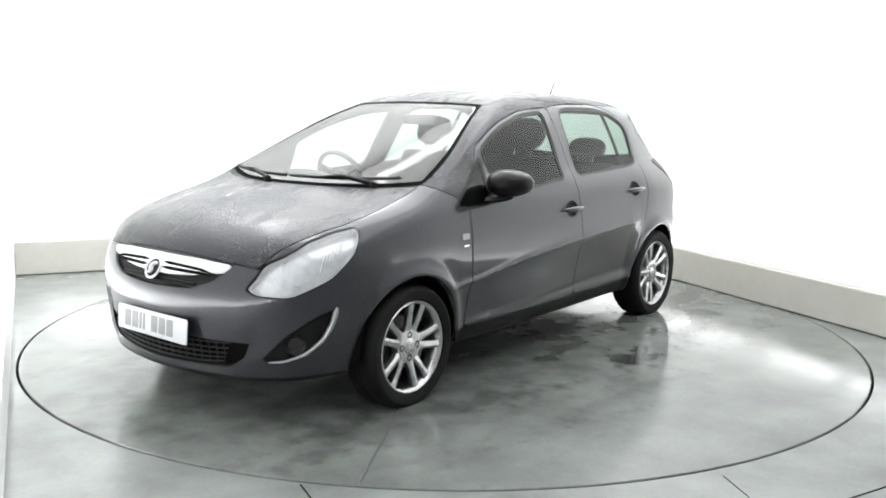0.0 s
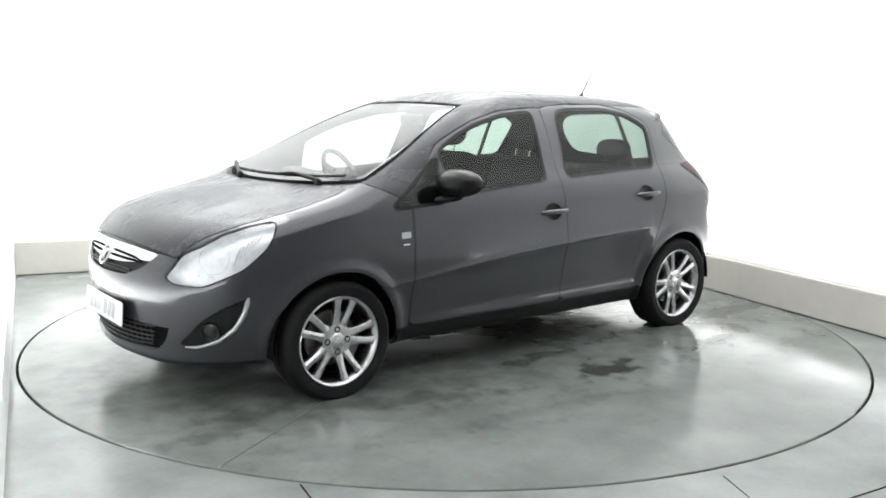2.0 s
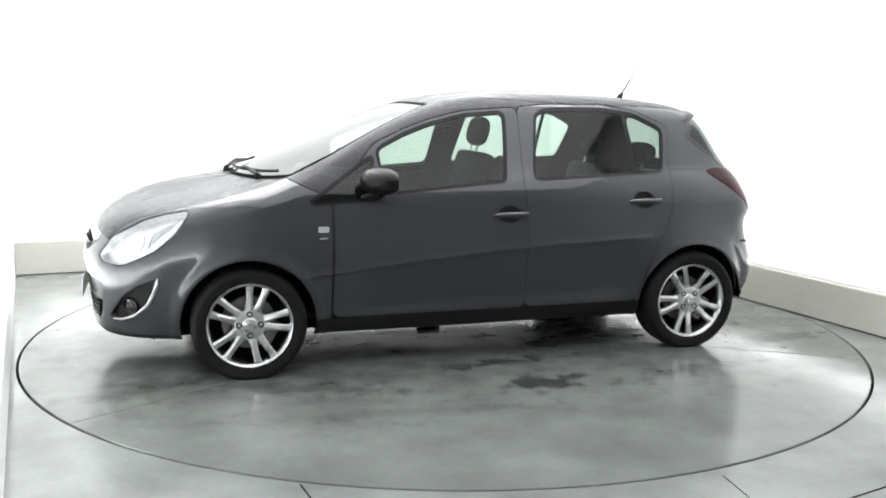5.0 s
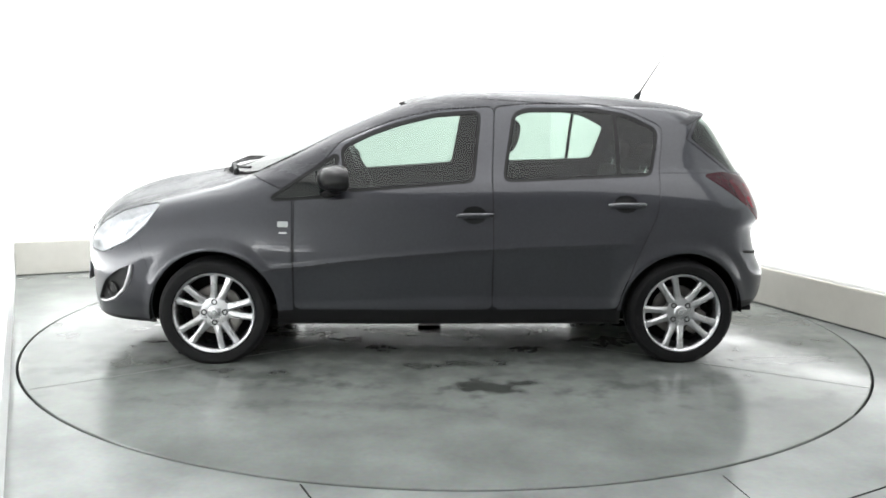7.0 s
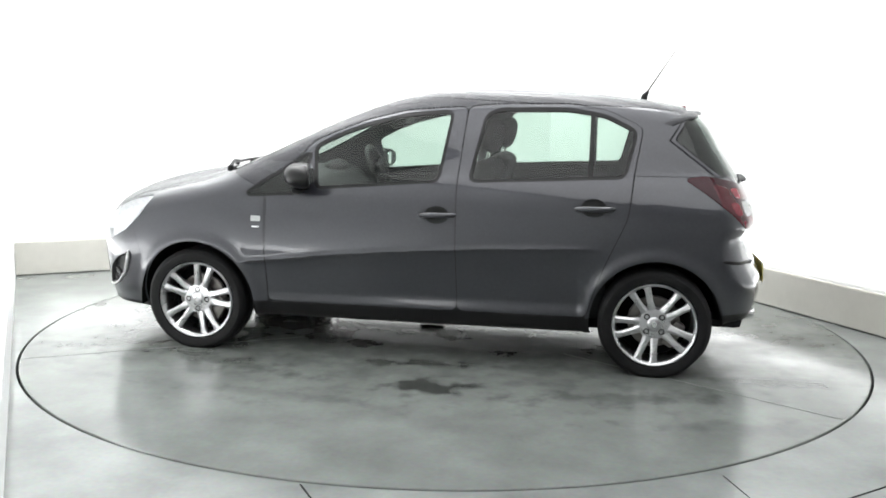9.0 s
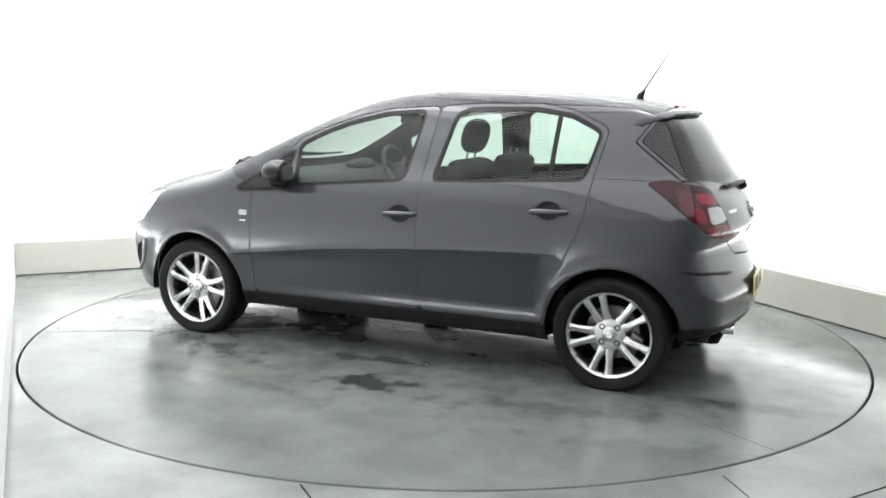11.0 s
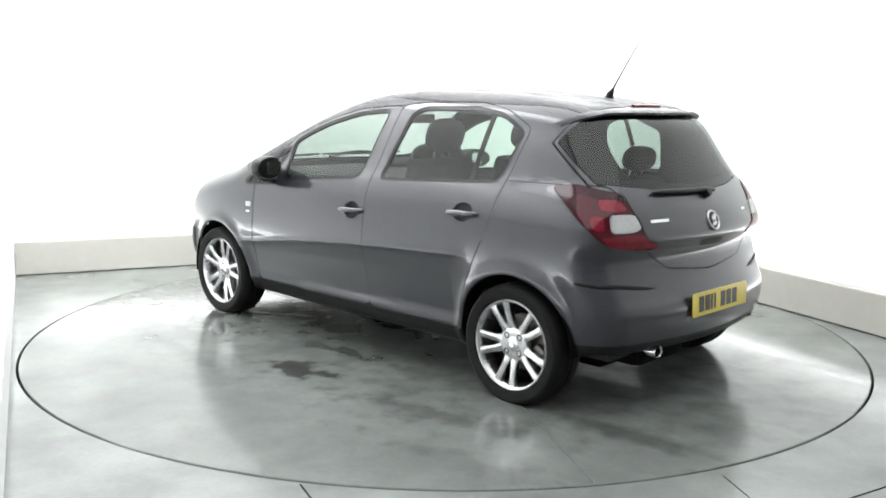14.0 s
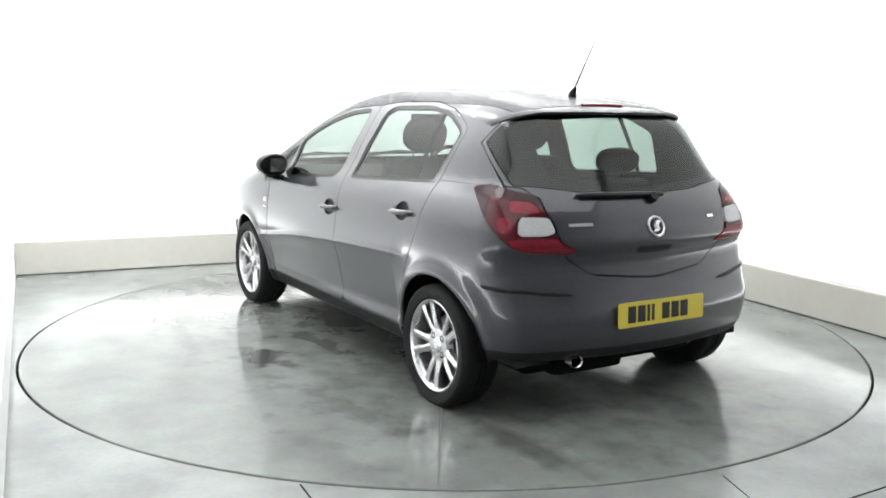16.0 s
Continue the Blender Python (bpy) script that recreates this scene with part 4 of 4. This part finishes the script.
# dark strips that draw the shade in the bumper creases; exhaust
for s in (1, -1):
    pts = dense([(-1.56, s * 0.77, 0.612), (-1.65, s * 0.71, 0.592), (-1.74, s * 0.55, 0.582), (-1.79, s * 0.42, 0.578)], 14)
    part("bumper_crease_shade", tube(along(pts, -0.004), [0.003] + [0.011] * 10 + [0.009, 0.006, 0.002], 8, 0.9), BLACK, rear_bumper_ob, "dark strip for the shade in the bumper crease")
pipe = lathe([(0.026, -0.14), (0.03, 0.0), (0.034, 0.004), (0.036, -0.004), (0.036, -0.14)], 28, "x", True)
for v in pipe.verts:
    v.co.x *= -1
tip = fix(part("exhaust_tip", pipe, CHROME, car, "bright oval exhaust tip"), pose(-1.797, 0.43, 0.282) @ Matrix.Diagonal((1, 0.95, 0.8, 1)))
bore = fix(part("exhaust_bore", lathe([(0.0005, 0.05), (0.027, 0.05)], 20, "x"), DARK, car, "dark bore of the exhaust"), pose(-1.797, 0.43, 0.282))
for ob in (tip, bore):
    twin = new(ob.name.split(".")[0], ob.data)
    twin.parent = car
    twin["label"] = ob["label"]
    twin.matrix_local = Matrix.Translation((0.006, -0.066, 0.004)) @ ob.matrix_local
part("silencer", box(-1.74, -1.45, 0.1, 0.5, 0.2, 0.3, 0.04), DARK, car, "dull steel silencer")

# handles
for s in (1, -1):
    for which, cx, cz, hx0, hx1 in (("front_door", -0.115, 0.806, -0.02, -0.215), ("rear_door", -0.925, 0.868, -0.83, -1.03)):
        bar = bmesh.new()
        pts = along([(hx0, s * 0.84, cz - 0.004), (hx0 - 0.015, s * 0.84, cz - 0.003), (cx + 0.04, s * 0.84, cz), (cx, s * 0.84, cz + 0.001), (cx - 0.04, s * 0.84, cz), (hx1 + 0.015, s * 0.84, cz + 0.003), (hx1, s * 0.84, cz + 0.004)], 0.0)
        lift = (0.001, 0.016, 0.026, 0.028, 0.026, 0.016, 0.001)
        add_tube(bar, [(x, y + s * l, z) for (x, y, z), l in zip(pts, lift)], [0.006, 0.013, 0.0145, 0.0145, 0.0145, 0.013, 0.006], 10, 1.0)
        part("door_handle", bar, PAINT, doors[which, s], "body-coloured pull handle")

# mirrors
for s in (1, -1):
    ob = new("wing_mirror")
    ob.parent = doors["front_door", s]
    ob["label"] = "dark door mirror on a black foot"
    bm = bmesh.new()
    bmesh.ops.create_uvsphere(bm, u_segments=32, v_segments=20, radius=1)
    for v in bm.verts:
        x, y, z = v.co
        k = (abs(x) ** 2.25 + abs(y) ** 2.25 + abs(z) ** 2.25) ** (1 / 2.25)
        x, y, z = x / k, y / k, z / k
        x = max(x, -0.45)
        v.co = (0.606 + 0.095 * x - 0.03 * y, s * (0.905 + 0.105 * y), 0.995 + 0.068 * z * (1 - 0.12 * y))
    part("mirror_shell", bm, GLOSS_BLACK, ob, "dark gloss shell")
    part("mirror_glass", slab(rounded([(s * 0.83, 0.955), (s * 0.975, 0.955), (s * 0.975, 1.035), (s * 0.83, 1.035)], 0.03), "x", 0.556, 0.562), CHROME, ob, "mirror glass")
    foot = bmesh.new()
    add_tube(foot, [(0.66, s * 0.80, 0.905), (0.645, s * 0.86, 0.915), (0.62, s * 0.89, 0.925), (0.605, s * 0.91, 0.94)], [0.035, 0.03, 0.035, 0.045], 12, 0.55)
    part("mirror_foot", foot, BLACK, ob, "black mirror foot")

# wipers and aerial
for y0, y1, yp in ((-0.60, -0.02, -0.12), (0.02, 0.60, 0.5)):
    blade = along([(1.25 - 0.5 * y * y, y, 1.0) for y in np.linspace(y0, y1, 12)], 0.02)
    wp = part("wiper", tube(blade, 0.010, 8, 0.8), BLACK, car, "black windscreen wiper blade")
    a, b = blade[2 if yp < 0.3 else 3], along([(1.295 - 0.5 * yp * yp, yp, 0.99)], 0.015)[0]
    mid_ = tuple((p + q) / 2 + d for p, q, d in zip(a, b, (0.01, 0, 0.02)))
    part("wiper_arm", tube([b, mid_, a], [0.012, 0.009, 0.006], 8), BLACK, wp)
    fix(part("wiper_pivot", disc(0.018, 0.03, 16), BLACK, wp), Matrix.Translation((b[0], b[1], b[2] - 0.025)))
ae = part("aerial", tube([(-1.178, 0, 1.425), (-1.182, 0, 1.448), (-1.195, 0, 1.462), (-1.2, 0, 1.475)], [0.022, 0.018, 0.011, 0.006], 14), BLACK, car, "black roof aerial leaning back")
part("aerial_rod", tube([(-1.195, 0, 1.468), (-1.285, 0, 1.612), (-1.37, 0, 1.745)], [0.005, 0.0036, 0.002], 8), BLACK, ae, "thin whip")

# cabin
def seat(x, y, z, back, head, label):
    ob = new("seat")
    ob.parent = car
    ob.matrix_local = pose(x, y, z)
    ob["label"] = label
    part("cushion", box(-0.25, 0.27, -0.25, 0.25, 0.0, 0.16, 0.06, seg=3), FABRIC, ob)
    part("backrest", box(-0.07, 0.06, -0.24, 0.24, 0.0, back, 0.055, m=pose(-0.22, 0, 0.10, 0, -16, 0), seg=3), FABRIC, ob)
    hb = bmesh.new()
    bmesh.ops.create_uvsphere(hb, u_segments=24, v_segments=16, radius=1)
    for v in hb.verts:
        k = sum(abs(c) ** 2.6 for c in v.co) ** (1 / 2.6)
        v.co = (v.co.x / k * 0.055, v.co.y / k * 0.135, back + 0.045 + head / 2 + v.co.z / k * (head / 2 + 0.012))
    bmesh.ops.transform(hb, matrix=pose(-0.22, 0, 0.10, 0, -14, 0), verts=hb.verts)
    part("headrest", hb, FABRIC, ob, "rounded dark headrest")
    for q in (-0.06, 0.06):
        pb = tube([(0, q, back - 0.03), (0, q, back + 0.08)], 0.006, 8)
        bmesh.ops.transform(pb, matrix=pose(-0.22, 0, 0.10, 0, -14, 0), verts=pb.verts)
        part("headrest_post", pb, CHROME, ob)


for y in (0.36, -0.36):
    seat(0.05, y, 0.40, 0.60, 0.17, "dark fabric front seat with rounded headrest")
for y in (0.33, -0.33):
    seat(-0.80, y, 0.42, 0.50, 0.11, "dark fabric rear seat with low headrest")
dash = slab(rounded([(1.2, 0.5), (1.2, 0.9), (1.08, 0.955), (0.86, 0.97), (0.70, 0.93), (0.62, 0.80), (0.70, 0.5)], 0.06), "y", -0.66, 0.66, 0.01)
dash_ob = part("dashboard", dash, TRIM, car, "dark plastic dashboard")
bd = bmesh.new()
add_tube(bd, [(0.80, y, 0.965) for y in np.linspace(-0.55, -0.2, 7)], [0.02, 0.05, 0.06, 0.062, 0.06, 0.05, 0.02], 12, 0.7)
part("instrument_hood", bd, TRIM, dash_ob)
sw = bmesh.new()
n = 36
loop = [(0, 0.18 * math.cos(2 * math.pi * k / n), 0.18 * math.sin(2 * math.pi * k / n)) for k in range(n + 1)]
add_tube(sw, loop, 0.015, 8)
sw_ob = part("steering_wheel", sw, BLACK, car, "black three-spoke steering wheel")
sw_ob.matrix_local = pose(0.50, -0.37, 0.93, 0, 25, 0)
for k in (90, 210, 330):
    part("wheel_spoke", tube([(0, 0, 0), (0, 0.17 * math.cos(radians(k + 180)), 0.17 * math.sin(radians(k + 180)))], [0.03, 0.016], 8, 0.5), TRIM, sw_ob)
part("airbag_cover", lathe([(0.0005, -0.03), (0.05, -0.028), (0.065, -0.01), (0.065, 0.02)], 24, "x"), TRIM, sw_ob)
part("parcel_shelf", box(-1.62, -1.16, -0.58, 0.58, 0.93, 0.955, 0.008), TRIM, car, "dark parcel shelf")
part("rear_view_mirror", box(0.22, 0.25, -0.12, 0.12, 1.26, 1.32, 0.012), BLACK, car, "black interior mirror")
part("headlining", box(-1.2, 0.1, -0.42, 0.42, 1.385, 1.392, 0.003), GREY_TRIM, car, "pale grey headlining")
for s in (1, -1):
    part("door_card", slab(rounded([(0.7, 0.3), (0.7, 0.88), (-1.0, 0.98), (-1.0, 0.3)], 0.05), "y", s * 0.70, s * 0.73), TRIM, car, "dark door trim card")
part("cabin_floor", box(-1.7, 1.15, -0.68, 0.68, 0.26, 0.29, 0.0), TRIM, car)
part("bulkhead", box(1.15, 1.2, -0.66, 0.66, 0.25, 0.9, 0.0), DARK, car)

# joints in the floor and in the table
def joint(x0, y0, x1, y1, w, top_z, parent=None):
    d = Vector((x1 - x0, y1 - y0, 0))
    s = d.normalized().cross(Vector((0, 0, 1))) * w / 2
    q = [(x0 + s.x, y0 + s.y), (x1 + s.x, y1 + s.y), (x1 - s.x, y1 - s.y), (x0 - s.x, y0 - s.y)]
    return part("joint", slab(q, "z", top_z - 0.003, top_z), DARK if parent is None else STAIN, parent, "", False)


STAIN = plain("joint_filler", (0.09, 0.095, 0.09), 0.4)
for x0, y0, x1, y1, w in ((-0.52, -2.41, 0.35, -4.2, 0.007), (1.05, -2.70, 2.1, -2.08, 0.007), (1.068, -2.27, 1.25, -3.2, 0.0035)):
    tagged(joint(x0, y0, x1, y1, w, -0.0005), "thin dark joint in the concrete floor", "joint", "floor joints", "structure")
for a in (31, 148, 268):
    c, s = math.cos(radians(a)), math.sin(radians(a))
    joint(0.9 * c, 0.9 * s, 2.43 * c, 2.43 * s, 0.006, 0.0012, table)



def motions():
    """The table turns steadily and carries the car round with it."""
    turns = [(0.0, 231.75), (0.5, 228.75)] + [(float(t), 225.29 - 6.909 * (t - 1)) for t in range(1, 17)]
    off = Matrix.Translation((0.0212, -0.0092, 0.0))
    walk(car, [(t, pose(0, 0, 0, 0, 0, a) @ off) for t, a in turns])
    walk(table, [(t, pose(0, 0, 0, 0, 0, a)) for t, a in turns])


motions()
